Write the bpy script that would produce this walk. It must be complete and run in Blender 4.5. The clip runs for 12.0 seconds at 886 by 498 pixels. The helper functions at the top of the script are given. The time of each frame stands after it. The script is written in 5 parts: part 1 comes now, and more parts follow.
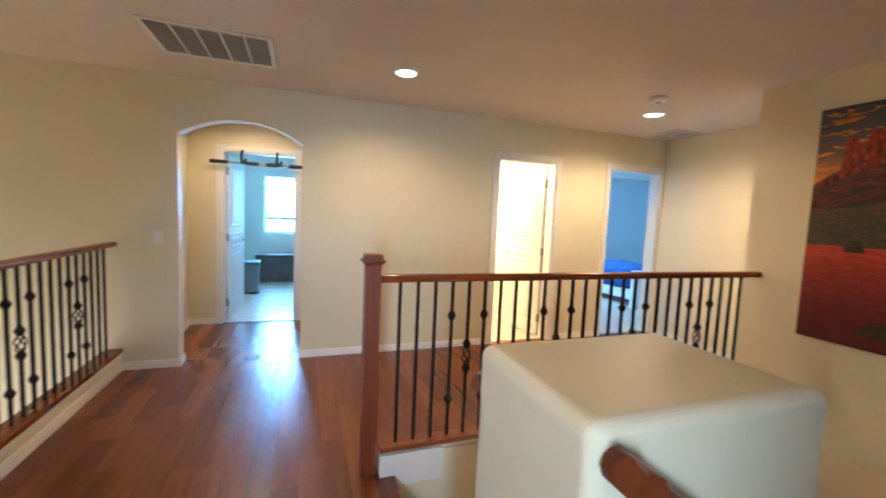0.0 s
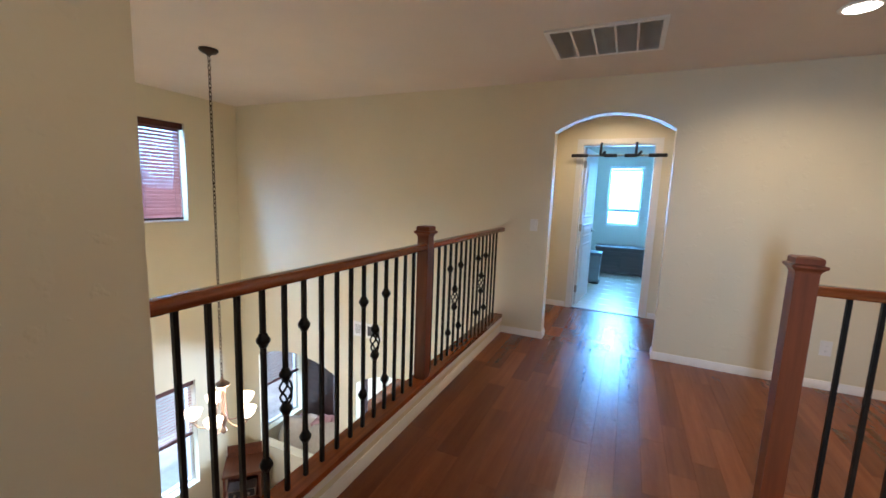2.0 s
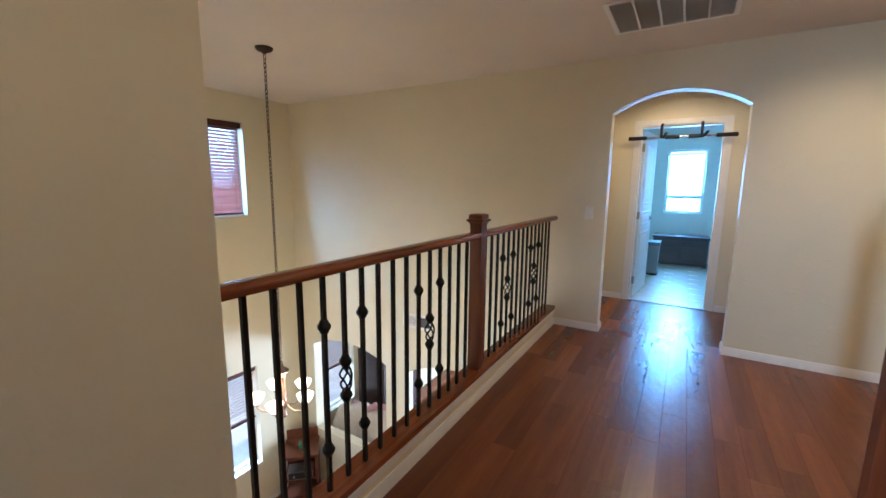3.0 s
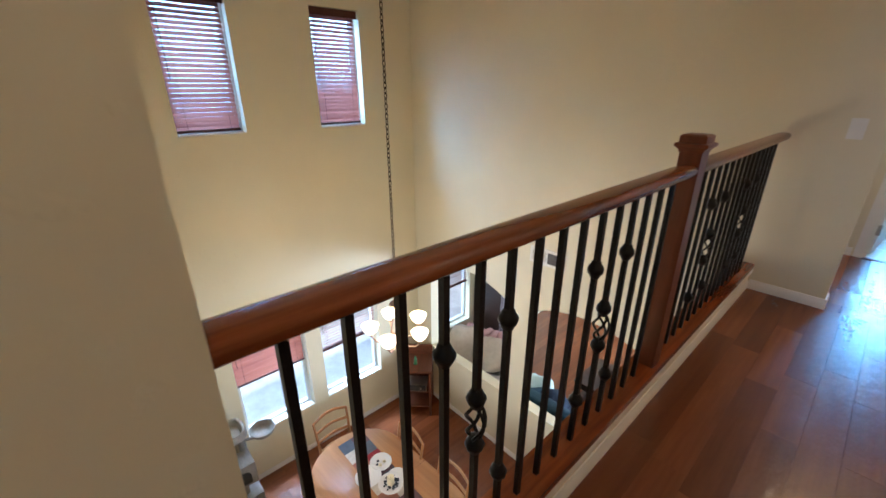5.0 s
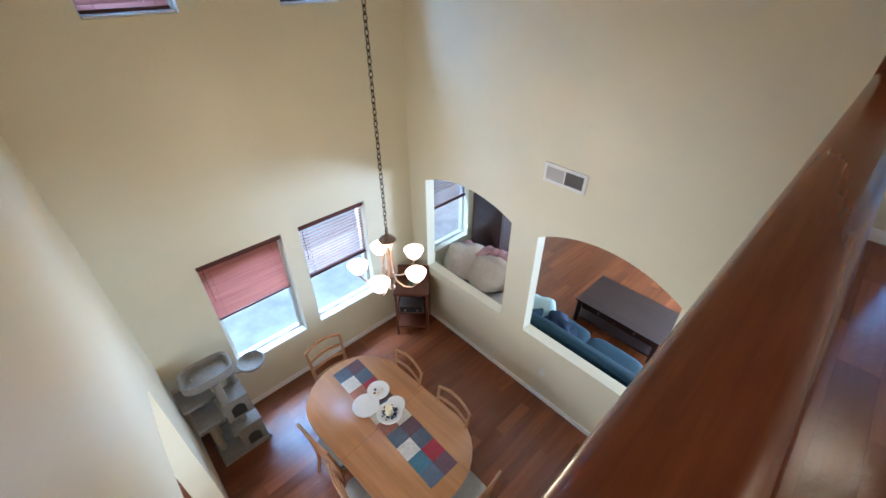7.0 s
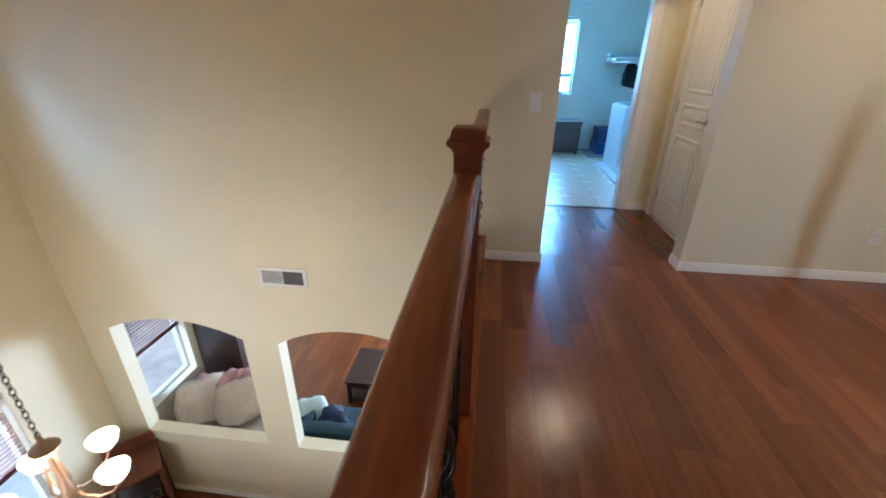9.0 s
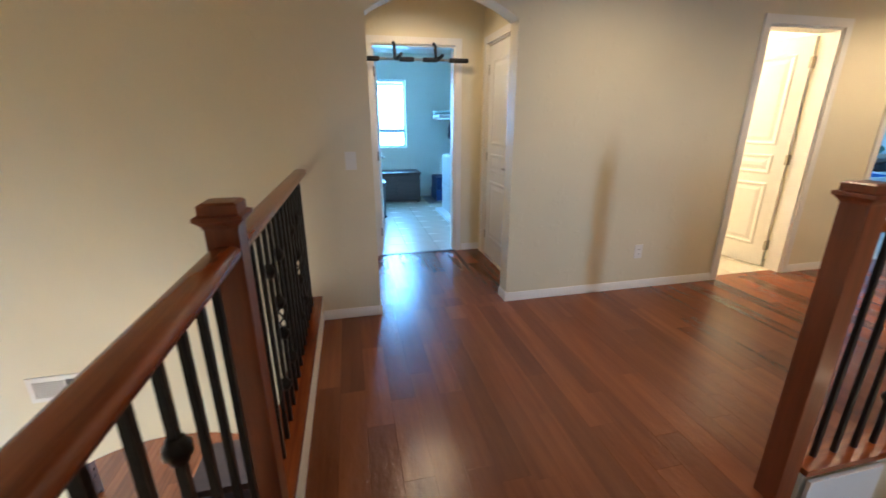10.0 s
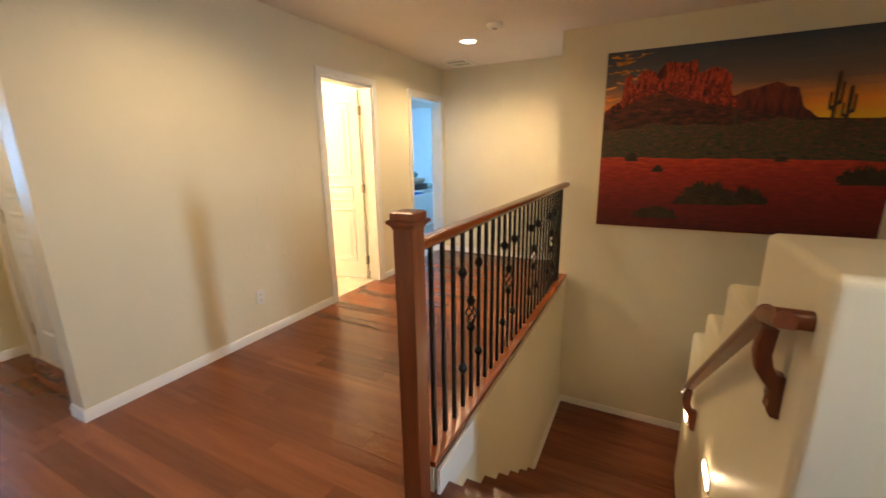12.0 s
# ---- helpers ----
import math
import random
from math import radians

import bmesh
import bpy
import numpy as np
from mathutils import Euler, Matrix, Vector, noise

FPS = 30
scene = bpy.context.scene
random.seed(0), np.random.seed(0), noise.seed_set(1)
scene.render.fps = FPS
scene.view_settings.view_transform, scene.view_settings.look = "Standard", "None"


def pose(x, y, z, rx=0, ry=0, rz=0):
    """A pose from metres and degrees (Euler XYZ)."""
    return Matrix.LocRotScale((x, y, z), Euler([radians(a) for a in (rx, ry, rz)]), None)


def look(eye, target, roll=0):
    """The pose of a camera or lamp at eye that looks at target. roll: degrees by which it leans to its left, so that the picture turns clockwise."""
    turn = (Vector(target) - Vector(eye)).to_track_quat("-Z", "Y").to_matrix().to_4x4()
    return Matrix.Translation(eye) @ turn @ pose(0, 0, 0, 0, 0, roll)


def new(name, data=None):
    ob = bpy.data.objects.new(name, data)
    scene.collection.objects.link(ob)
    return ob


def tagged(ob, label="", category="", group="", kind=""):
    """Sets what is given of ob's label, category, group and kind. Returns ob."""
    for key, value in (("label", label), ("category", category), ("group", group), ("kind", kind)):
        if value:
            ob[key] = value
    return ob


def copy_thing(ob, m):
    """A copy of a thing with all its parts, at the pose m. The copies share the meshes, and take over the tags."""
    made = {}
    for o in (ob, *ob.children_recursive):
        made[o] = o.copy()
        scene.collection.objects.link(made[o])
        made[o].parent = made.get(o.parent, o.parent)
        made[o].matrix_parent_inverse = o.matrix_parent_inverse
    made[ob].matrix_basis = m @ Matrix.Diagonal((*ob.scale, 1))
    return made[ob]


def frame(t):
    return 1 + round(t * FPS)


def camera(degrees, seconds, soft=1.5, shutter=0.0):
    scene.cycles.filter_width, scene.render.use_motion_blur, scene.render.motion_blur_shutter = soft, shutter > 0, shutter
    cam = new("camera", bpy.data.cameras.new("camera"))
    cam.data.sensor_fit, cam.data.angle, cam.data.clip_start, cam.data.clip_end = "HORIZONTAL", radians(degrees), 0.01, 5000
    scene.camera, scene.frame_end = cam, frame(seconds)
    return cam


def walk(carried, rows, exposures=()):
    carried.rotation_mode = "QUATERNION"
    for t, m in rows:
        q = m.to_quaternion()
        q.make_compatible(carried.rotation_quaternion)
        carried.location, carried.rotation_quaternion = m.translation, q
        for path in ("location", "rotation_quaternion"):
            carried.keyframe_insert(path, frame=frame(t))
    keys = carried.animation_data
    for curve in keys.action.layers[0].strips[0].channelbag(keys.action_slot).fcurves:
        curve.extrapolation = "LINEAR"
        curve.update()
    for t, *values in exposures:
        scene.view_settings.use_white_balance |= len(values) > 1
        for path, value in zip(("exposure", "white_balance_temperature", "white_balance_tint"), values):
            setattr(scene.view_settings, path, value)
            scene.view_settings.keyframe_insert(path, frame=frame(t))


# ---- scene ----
cam = camera(95.6, 12.0, 1.5, 0.25)
PATH = [
    (0, (-0.59, 1.768, 1.41), (0.073, 3.647, 1.24), 2.5),
    (0.5, (-0.707, 1.799, 1.413), (-0.526, 3.781, 1.219), 3.1),
    (1, (-0.798, 1.797, 1.4), (-1.067, 3.766, 1.174), 3.2),
    (1.5, (-0.869, 1.792, 1.4), (-1.496, 3.673, 1.142), 2.6),
    (2, (-0.897, 1.803, 1.388), (-1.719, 3.605, 1.116), 2.1),
    (2.5, (-0.927, 1.774, 1.368), (-1.846, 3.528, 1.09), 1.3),
    (4.5, (-1.321, 2.203, 1.339), (-2.623, 3.599, 0.741), -0.2),
    (5, (-1.551, 2.343, 1.341), (-2.924, 3.593, 0.597), -0.1),
    (5.5, (-1.695, 2.595, 1.313), (-3.14, 3.653, 0.422), 0.0),
    (6, (-1.899, 2.636, 1.283), (-3.304, 3.601, 0.236), -0.6),
    (6.5, (-2.05, 2.678, 1.257), (-3.359, 3.654, 0.101), -0.9),
    (8.5, (-2.045, 2.902, 1.311), (-2.529, 4.588, 0.35), 1.2),
    (9, (-1.981, 2.943, 1.333), (-2.192, 4.749, 0.499), 0.6),
    (9.5, (-1.864, 2.961, 1.359), (-1.782, 4.827, 0.645), -0.1),
    (10, (-1.726, 2.972, 1.371), (-1.305, 4.829, 0.76), -0.2),
    (10.5, (-1.556, 2.972, 1.416), (-0.8, 4.738, 0.859), -0.7),
    (11, (-1.493, 3.043, 1.434), (-0.376, 4.618, 0.911), -0.8),
    (11.5, (-1.465, 3.114, 1.382), (0.0, 4.389, 0.907), -0.8),
    (12, (-1.407, 3.115, 1.386), (0.324, 4.001, 0.919), -0.9),
]
walk(cam, [(t, look(eye, target, roll)) for t, eye, target, roll in PATH], [
    (0, 0.72, 5600, 10), (1, 0.5, 5500, 10), (2.5, 0.36, 5150, 11), (4.5, 0.26, 5450, 11), (5.5, 0.28, 5200, 9), (6.0, 0.26, 4850, 9), (6.5, 0.17, 4850, 9), (8.5, 0.2, 5350, 10),
    (9.5, 0.28, 5300, 10), (10.5, 0.42, 5500, 10), (11.5, 0.6, 6000, 10), (12, 0.7, 6200, 9)])

# ---- light ----
world = bpy.data.worlds.new("sky")
scene.world = world
world.use_nodes = True
wn = world.node_tree
sky = wn.nodes.new("ShaderNodeTexSky")
sky.sky_type, sky.sun_disc = "NISHITA", False
sky.sun_elevation, sky.sun_rotation = radians(73), radians(95)
wn.links.new(sky.outputs[0], wn.nodes["Background"].inputs[0])
wn.nodes["Background"].inputs[1].default_value = 0.15


def sun_lamp(power, elevation, azimuth):
    data = bpy.data.lights.new("sun", "SUN")
    data.energy, data.angle, data.color = power, radians(0.5), (1.0, 0.95, 0.88)
    ob = new("sun", data)
    e, a = radians(elevation), radians(azimuth)
    ob.matrix_world = look((0, 0, 20), (-math.sin(a) * math.cos(e), -math.cos(a) * math.cos(e), 20 - math.sin(e)))
    return ob


def area_lamp(name, eye, target, w, h, power, color, spread=180):
    data = bpy.data.lights.new(name, "AREA")
    data.shape, data.size, data.size_y, data.energy, data.color = "RECTANGLE", w, h, power, color
    data.spread = radians(spread)
    ob = new(name, data)
    ob.matrix_world = look(eye, target)
    return ob


def point_lamp(name, eye, power, color, radius=0.04):
    data = bpy.data.lights.new(name, "POINT")
    data.energy, data.color, data.shadow_soft_size = power, color, radius
    ob = new(name, data)
    ob.location = eye
    return ob


def spot_lamp(name, eye, target, power, color, angle, radius=0.05):
    data = bpy.data.lights.new(name, "SPOT")
    data.energy, data.color, data.shadow_soft_size, data.spot_size, data.spot_blend = power, color, radius, radians(angle), 0.7
    ob = new(name, data)
    ob.matrix_world = look(eye, target)
    return ob


DAY = (0.32, 0.63, 1.0)
WARM = (1.0, 0.68, 0.36)
sun_lamp(2.6, 73, 95)
# daylight in the window openings, with added fills noted beside them
area_lamp("daylight_upper_1", (-6.03, 3.368, 1.524), (0, 3.368, 1.0), 0.56, 1.15, 16, DAY)
area_lamp("daylight_upper_2", (-6.03, 4.72, 1.524), (0, 4.72, 1.0), 0.54, 1.15, 34, DAY)
# two fills added outdoors above the windows, brightening slats and dining room
area_lamp("sky_fill_upper", (-6.75, 4.05, 3.1), (-5.95, 4.05, 1.5), 2.2, 0.6, 190, (0.5, 0.72, 1.0))
area_lamp("sky_fill_lower", (-6.75, 4.05, -0.3), (-5.7, 4.05, -2.4), 2.2, 0.6, 220, (0.62, 0.8, 1.0))
area_lamp("daylight_living_far", (-1.0, 10.98, -2.05), (-2, 7.0, -3.0), 2.3, 1.8, 600, (0.74, 0.87, 1.0))
# added fill through the archway, brightens the lower dining room
area_lamp("front_room_fill", (-3.8, 0.46, -1.75), (-3.8, 5.7, -2.3), 1.5, 1.4, 60, (1.0, 0.95, 0.86))
area_lamp("daylight_laundry", (-1.0, 10.60, 1.47), (-1.0, 5, 0.6), 0.58, 1.1, 88, (0.24, 0.58, 1.0))
# unseen source, added to throw the newel's shadow stripe on the north wall
area_lamp("unseen_back_daylight", (-1.07, 0.06, 1.25), (0.25, 5.7, 0.7), 0.26, 0.8, 4.4, (0.74, 0.88, 1.0), 50)
# blue fill added before the far bedroom wall, which has no opening
area_lamp("bedroom_day_fill", (4.2, 9.45, 1.5), (5.2, 6, 0.9), 1.4, 1.2, 170, (0.34, 0.66, 1.0))
# lamps of the house, with two added ceiling fills
spot_lamp("can_and_fill_beam", (0.125, 4.785, 2.425), (0.125, 4.785, 0), 42, WARM, 160)
spot_lamp("can_and_fill_beam", (2.56, 4.83, 2.425), (2.56, 4.83, 0), 92, WARM, 160)
# the next two spots are added fills without fixtures: landing, then vestibule
spot_lamp("can_and_fill_beam", (-0.95, 2.1, 2.425), (-0.95, 2.1, 0), 18, WARM, 160)
spot_lamp("can_and_fill_beam", (-1.1, 6.45, 2.43), (-1.1, 6.45, 0), 32, WARM, 165)
point_lamp("bathroom_light", (1.4, 7.2, 2.1), 125, (1.0, 0.76, 0.46), 0.12)


# ---- materials ----
def nodes_of(name):
    m = bpy.data.materials.new(name)
    m.use_nodes = True
    t = m.node_tree
    return m, t, t.nodes["Principled BSDF"]


def ramp(t, fac, stops):
    r = t.nodes.new("ShaderNodeValToRGB")
    while len(r.color_ramp.elements) < len(stops):
        r.color_ramp.elements.new(0.5)
    for e, (p, c) in zip(r.color_ramp.elements, stops):
        e.position, e.color = p, (*c, 1)
    t.links.new(fac, r.inputs[0])
    return r.outputs[0]


def noise_of(t, coord, scale, detail=4.0, rough=0.55):
    n = t.nodes.new("ShaderNodeTexNoise")
    n.inputs["Scale"].default_value, n.inputs["Detail"].default_value, n.inputs["Roughness"].default_value = scale, detail, rough
    t.links.new(coord, n.inputs["Vector"])
    return n.outputs["Fac"]


def coords(t, scale=(1, 1, 1), shift=None):
    c = t.nodes.new("ShaderNodeTexCoord")
    g = t.nodes.new("ShaderNodeMapping")
    g.inputs["Scale"].default_value = scale
    t.links.new(c.outputs["Object"], g.inputs["Vector"])
    if shift is not None:
        t.links.new(shift, g.inputs["Location"])
    return g.outputs[0]


def bump(t, p, height, strength, distance):
    b = t.nodes.new("ShaderNodeBump")
    b.inputs["Strength"].default_value, b.inputs["Distance"].default_value = strength, distance
    t.links.new(height, b.inputs["Height"])
    t.links.new(b.outputs[0], p.inputs["Normal"])


def shade(c, k):
    return tuple(min(1.0, v * k) for v in c)


def plain(name, color, rough=0.5, metal=0.0, var=0.12, scale=14.0, relief=0.0, relief_scale=60.0, coat=0.0):
    """A surface of one colour with mottling at two scales and an uneven gloss."""
    m, t, p = nodes_of(name)
    v = coords(t)
    a, b = noise_of(t, v, scale), noise_of(t, v, scale * 0.17, 2)
    mix = t.nodes.new("ShaderNodeMath")
    mix.operation = "MULTIPLY_ADD"
    mix.inputs[1].default_value = 0.5
    t.links.new(a, mix.inputs[0])
    half = t.nodes.new("ShaderNodeMath")
    half.operation = "MULTIPLY"
    half.inputs[1].default_value = 0.5
    t.links.new(b, half.inputs[0])
    t.links.new(half.outputs[0], mix.inputs[2])
    t.links.new(ramp(t, mix.outputs[0], [(0.3, shade(color, 1 - var)), (0.7, shade(color, 1 + var))]), p.inputs["Base Color"])
    r = t.nodes.new("ShaderNodeMapRange")
    r.inputs["To Min"].default_value, r.inputs["To Max"].default_value = max(0.02, rough - 0.08), min(1, rough + 0.08)
    t.links.new(b, r.inputs["Value"])
    t.links.new(r.outputs[0], p.inputs["Roughness"])
    p.inputs["Metallic"].default_value, p.inputs["Coat Weight"].default_value = metal, coat
    if relief:
        bump(t, p, noise_of(t, v, relief_scale, 3), relief, 0.004)
    return m


def drywall(name, color, rough=0.5):
    """Painted plaster with a skip-trowel skin."""
    m, t, p = nodes_of(name)
    v = coords(t)
    t.links.new(ramp(t, noise_of(t, v, 1.3, 3), [(0.3, shade(color, 0.965)), (0.7, shade(color, 1.03))]), p.inputs["Base Color"])
    low = noise_of(t, v, 13.0, 4, 0.5)
    flat = t.nodes.new("ShaderNodeMapRange")
    flat.inputs["From Min"].default_value, flat.inputs["From Max"].default_value = 0.60, 0.66
    t.links.new(low, flat.inputs["Value"])
    bump(t, p, flat.outputs[0], 0.19, 0.005)
    p.inputs["Roughness"].default_value = rough
    return m


def timber(name, dark, light, rough=0.3, along="y", grain=28.0, random_tint=0.0, relief=0.15, coat=0.0):
    """Wood with grain along one axis of the object."""
    m, t, p = nodes_of(name)
    s = {"x": (0.06, 1, 1), "y": (1, 0.06, 1), "z": (1, 1, 0.06)}[along]
    info = t.nodes.new("ShaderNodeObjectInfo")
    far = t.nodes.new("ShaderNodeMath")
    far.operation = "MULTIPLY"
    far.inputs[1].default_value = 37.0
    t.links.new(info.outputs["Random"], far.inputs[0])
    v = coords(t, s, far.outputs[0])
    g, big = noise_of(t, v, grain, 6, 0.65), noise_of(t, v, grain * 0.16, 3)
    add = t.nodes.new("ShaderNodeMath")
    add.operation = "MULTIPLY_ADD"
    add.inputs[1].default_value = 0.55
    t.links.new(g, add.inputs[0])
    hb = t.nodes.new("ShaderNodeMath")
    hb.operation = "MULTIPLY"
    hb.inputs[1].default_value = 0.45
    t.links.new(big, hb.inputs[0])
    t.links.new(hb.outputs[0], add.inputs[2])
    colour = ramp(t, add.outputs[0], [(0.34, dark), (0.5, tuple((a + b) / 2 for a, b in zip(dark, light))), (0.66, light)])
    if random_tint:
        hsv = t.nodes.new("ShaderNodeHueSaturation")
        mr = t.nodes.new("ShaderNodeMapRange")
        mr.inputs["To Min"].default_value, mr.inputs["To Max"].default_value = 1 - random_tint * 0.8, 1 + random_tint * 0.6
        rnd = info.outputs["Random"]
        if random_tint >= 0.2:
            geo = t.nodes.new("ShaderNodeNewGeometry")
            both = t.nodes.new("ShaderNodeMath")
            both.operation = "ADD"
            t.links.new(info.outputs["Random"], both.inputs[0])
            t.links.new(geo.outputs["Random Per Island"], both.inputs[1])
            fr = t.nodes.new("ShaderNodeMath")
            fr.operation = "FRACT"
            t.links.new(both.outputs[0], fr.inputs[0])
            rnd = fr.outputs[0]
        t.links.new(rnd, mr.inputs["Value"])
        t.links.new(mr.outputs[0], hsv.inputs["Value"])
        t.links.new(colour, hsv.inputs["Color"])
        colour = hsv.outputs[0]
    t.links.new(colour, p.inputs["Base Color"])
    r = t.nodes.new("ShaderNodeMapRange")
    r.inputs["To Min"].default_value, r.inputs["To Max"].default_value = max(0.05, rough - 0.08), rough + 0.1
    t.links.new(big, r.inputs["Value"])
    t.links.new(r.outputs[0], p.inputs["Roughness"])
    p.inputs["Coat Weight"].default_value = coat
    p.inputs["Coat Roughness"].default_value = 0.15
    if relief:
        bump(t, p, add.outputs[0], relief, 0.004)
    return m


def scraped(m, strength):
    """Adds the shallow scoops of hand scraping to a timber."""
    t = m.node_tree
    p = t.nodes["Principled BSDF"]
    first = p.inputs["Normal"].links[0].from_node
    info = t.nodes.new("ShaderNodeObjectInfo")
    far = t.nodes.new("ShaderNodeMath")
    far.operation = "MULTIPLY"
    far.inputs[1].default_value = 19.0
    t.links.new(info.outputs["Random"], far.inputs[0])
    b = t.nodes.new("ShaderNodeBump")
    b.inputs["Strength"].default_value, b.inputs["Distance"].default_value = strength, 0.01
    t.links.new(noise_of(t, coords(t, (1.0, 0.45, 1.0), far.outputs[0]), 21.0, 3, 0.6), b.inputs["Height"])
    t.links.new(b.outputs[0], first.inputs["Normal"])


def glow(name, color, strength):
    m, t, p = nodes_of(name)
    p.inputs["Base Color"].default_value = (*color, 1)
    p.inputs["Emission Color"].default_value = (*color, 1)
    p.inputs["Emission Strength"].default_value = strength
    p.inputs["Roughness"].default_value = 0.4
    return m


def glass(name):
    m, t, p = nodes_of(name)
    p.inputs["Base Color"].default_value = (0.95, 0.98, 1, 1)
    p.inputs["Transmission Weight"].default_value = 1.0
    p.inputs["Roughness"].default_value = 0.02
    p.inputs["IOR"].default_value = 1.1
    return m


WALL = drywall("cream_wall_paint", (0.745, 0.68, 0.50), 0.42)
CEIL = drywall("ceiling_paint", (0.72, 0.64, 0.55), 0.7)
LAUNDRY_WALL = drywall("laundry_wall_paint", (0.80, 0.80, 0.70))
BED_WALL = drywall("bedroom_wall_paint", (0.62, 0.70, 0.74))
BATH_WALL = drywall("bathroom_wall_paint", (0.85, 0.78, 0.6))
TRIM = plain("white_trim_paint", (0.80, 0.78, 0.74), 0.35, var=0.03)
DOOR = plain("white_door_paint", (0.80, 0.79, 0.76), 0.4, var=0.03)
PLANK = timber("hand_scraped_floor_wood", (0.125, 0.036, 0.0125), (0.232, 0.072, 0.0245), 0.22, "y", 22, 0.36, 0.12)
scraped(PLANK, 0.34)
RAILWOOD = timber("cherry_rail_wood", (0.10, 0.018, 0.004), (0.36, 0.088, 0.018), 0.24, "y", 34, 0.06, 0.05, 0.3)
POSTWOOD = timber("cherry_post_wood", (0.10, 0.020, 0.006), (0.24, 0.058, 0.017), 0.33, "z", 34, 0.06, 0.05, 0.2)
RAILDARK = timber("dark_cherry_rail_wood", (0.085, 0.018, 0.006), (0.21, 0.052, 0.015), 0.3, "x", 34, 0.06, 0.05, 0.2)
RAILWOOD_X = timber("cherry_rail_wood_cross", (0.10, 0.018, 0.004), (0.36, 0.088, 0.018), 0.24, "x", 34, 0.06, 0.05, 0.3)
IRON = plain("black_wrought_iron", (0.012, 0.011, 0.011), 0.42, 0.6, 0.3, 60, 0.2, 120)
COPPER = plain("pale_copper_bronze", (0.36, 0.25, 0.19), 0.38, 0.75, 0.2, 50)
BRONZE = plain("oil_rubbed_bronze", (0.045, 0.03, 0.022), 0.38, 0.8, 0.3, 50)
BLIND = timber("cherry_blind_slat", (0.26, 0.085, 0.06), (0.42, 0.16, 0.12), 0.3, "y", 30, 0.1, 0.0, 0.35)
BLINDDARK = timber("dark_blind_rail", (0.05, 0.014, 0.01), (0.11, 0.03, 0.02), 0.35, "y", 30, 0.1, 0.0)
FRAME = plain("white_vinyl_frame", (0.75, 0.77, 0.78), 0.3, var=0.03)
GLASS = glass("window_glass")
NICKEL = plain("brushed_nickel", (0.42, 0.38, 0.33), 0.3, 0.9, 0.1, 40)
OAK = timber("honey_oak", (0.29, 0.122, 0.039), (0.47, 0.225, 0.082), 0.32, "x", 20, 0.08, 0.08, 0.15)
ESPRESSO = timber("espresso_wood", (0.018, 0.010, 0.009), (0.05, 0.026, 0.02), 0.3, "x", 24, 0.05, 0.05)
DESKWOOD = timber("red_brown_desk_wood", (0.075, 0.022, 0.011), (0.16, 0.05, 0.022), 0.35, "x", 24, 0.05, 0.06)
TILE = plain("beige_floor_tile", (0.62, 0.57, 0.45), 0.28, var=0.12, scale=5)
GROUT = plain("tile_grout", (0.36, 0.33, 0.27), 0.8)
SAND = plain("gravel_ground", (0.40, 0.37, 0.34), 0.95, var=0.35, scale=3, relief=0.6, relief_scale=30)
STUCCO = plain("outdoor_stucco", (0.46, 0.43, 0.40), 0.9, var=0.12, scale=2, relief=0.4, relief_scale=50)


# ---- building helpers ----
def box(bm, x0, x1, y0, y1, z0, z1):
    v = [bm.verts.new((x, y, z)) for z in (z0, z1) for y in (y0, y1) for x in (x0, x1)]
    for f in ((0, 2, 3, 1), (4, 5, 7, 6), (0, 1, 5, 4), (2, 6, 7, 3), (0, 4, 6, 2), (1, 3, 7, 5)):
        bm.faces.new([v[i] for i in f])
    return v


def ring(bm, centre, ax, ay, r, seg, ry=None):
    c = Vector(centre)
    ry = r if ry is None else ry
    return [bm.verts.new(c + ax * (r * math.cos(math.tau * i / seg)) + ay * (ry * math.sin(math.tau * i / seg))) for i in range(seg)]


def bridge(bm, a, b):
    n = len(a)
    for i in range(n):
        bm.faces.new((a[i], a[(i + 1) % n], b[(i + 1) % n], b[i]))


def tube(bm, pts, radii, seg=8, caps=True):
    """A round bar along points; radii: one number, or one for each point."""
    pts = [Vector(p) for p in pts]
    if not hasattr(radii, "__len__"):
        radii = [radii] * len(pts)
    rings, up = [], None
    for i, p in enumerate(pts):
        d = (pts[min(i + 1, len(pts) - 1)] - pts[max(i - 1, 0)]).normalized()
        if up is None:
            up = Vector((0, 0, 1)) if abs(d.z) < 0.9 else Vector((1, 0, 0))
        ax = d.cross(up).normalized()
        ay = ax.cross(d).normalized()
        up = ay
        rings.append(ring(bm, p, ax, ay, radii[i], seg))
    for a, b in zip(rings, rings[1:]):
        bridge(bm, a, b)
    if caps:
        bm.faces.new(rings[0][::-1])
        bm.faces.new(rings[-1])
    return rings


def lathe(bm, centre, profile, seg=24, sx=1.0, sy=1.0):
    """A turned shape: profile of (radius, height)."""
    c = Vector(centre)
    rings = [ring(bm, c + Vector((0, 0, z)), Vector((sx, 0, 0)), Vector((0, sy, 0)), max(r, 0.0005), seg) for r, z in profile]
    for a, b in zip(rings, rings[1:]):
        bridge(bm, a, b)
    bm.faces.new(rings[0][::-1])
    bm.faces.new(rings[-1])


def sweep(bm, profile, p0, p1, side, up):
    """A straight moulding: profile of (side, up) offsets from p0 to p1."""
    p0, p1, side, up = Vector(p0), Vector(p1), Vector(side), Vector(up)
    a = [bm.verts.new(p0 + side * s + up * u) for s, u in profile]
    b = [bm.verts.new(p1 + side * s + up * u) for s, u in profile]
    bridge(bm, a, b)
    bm.faces.new(a[::-1])
    bm.faces.new(b)


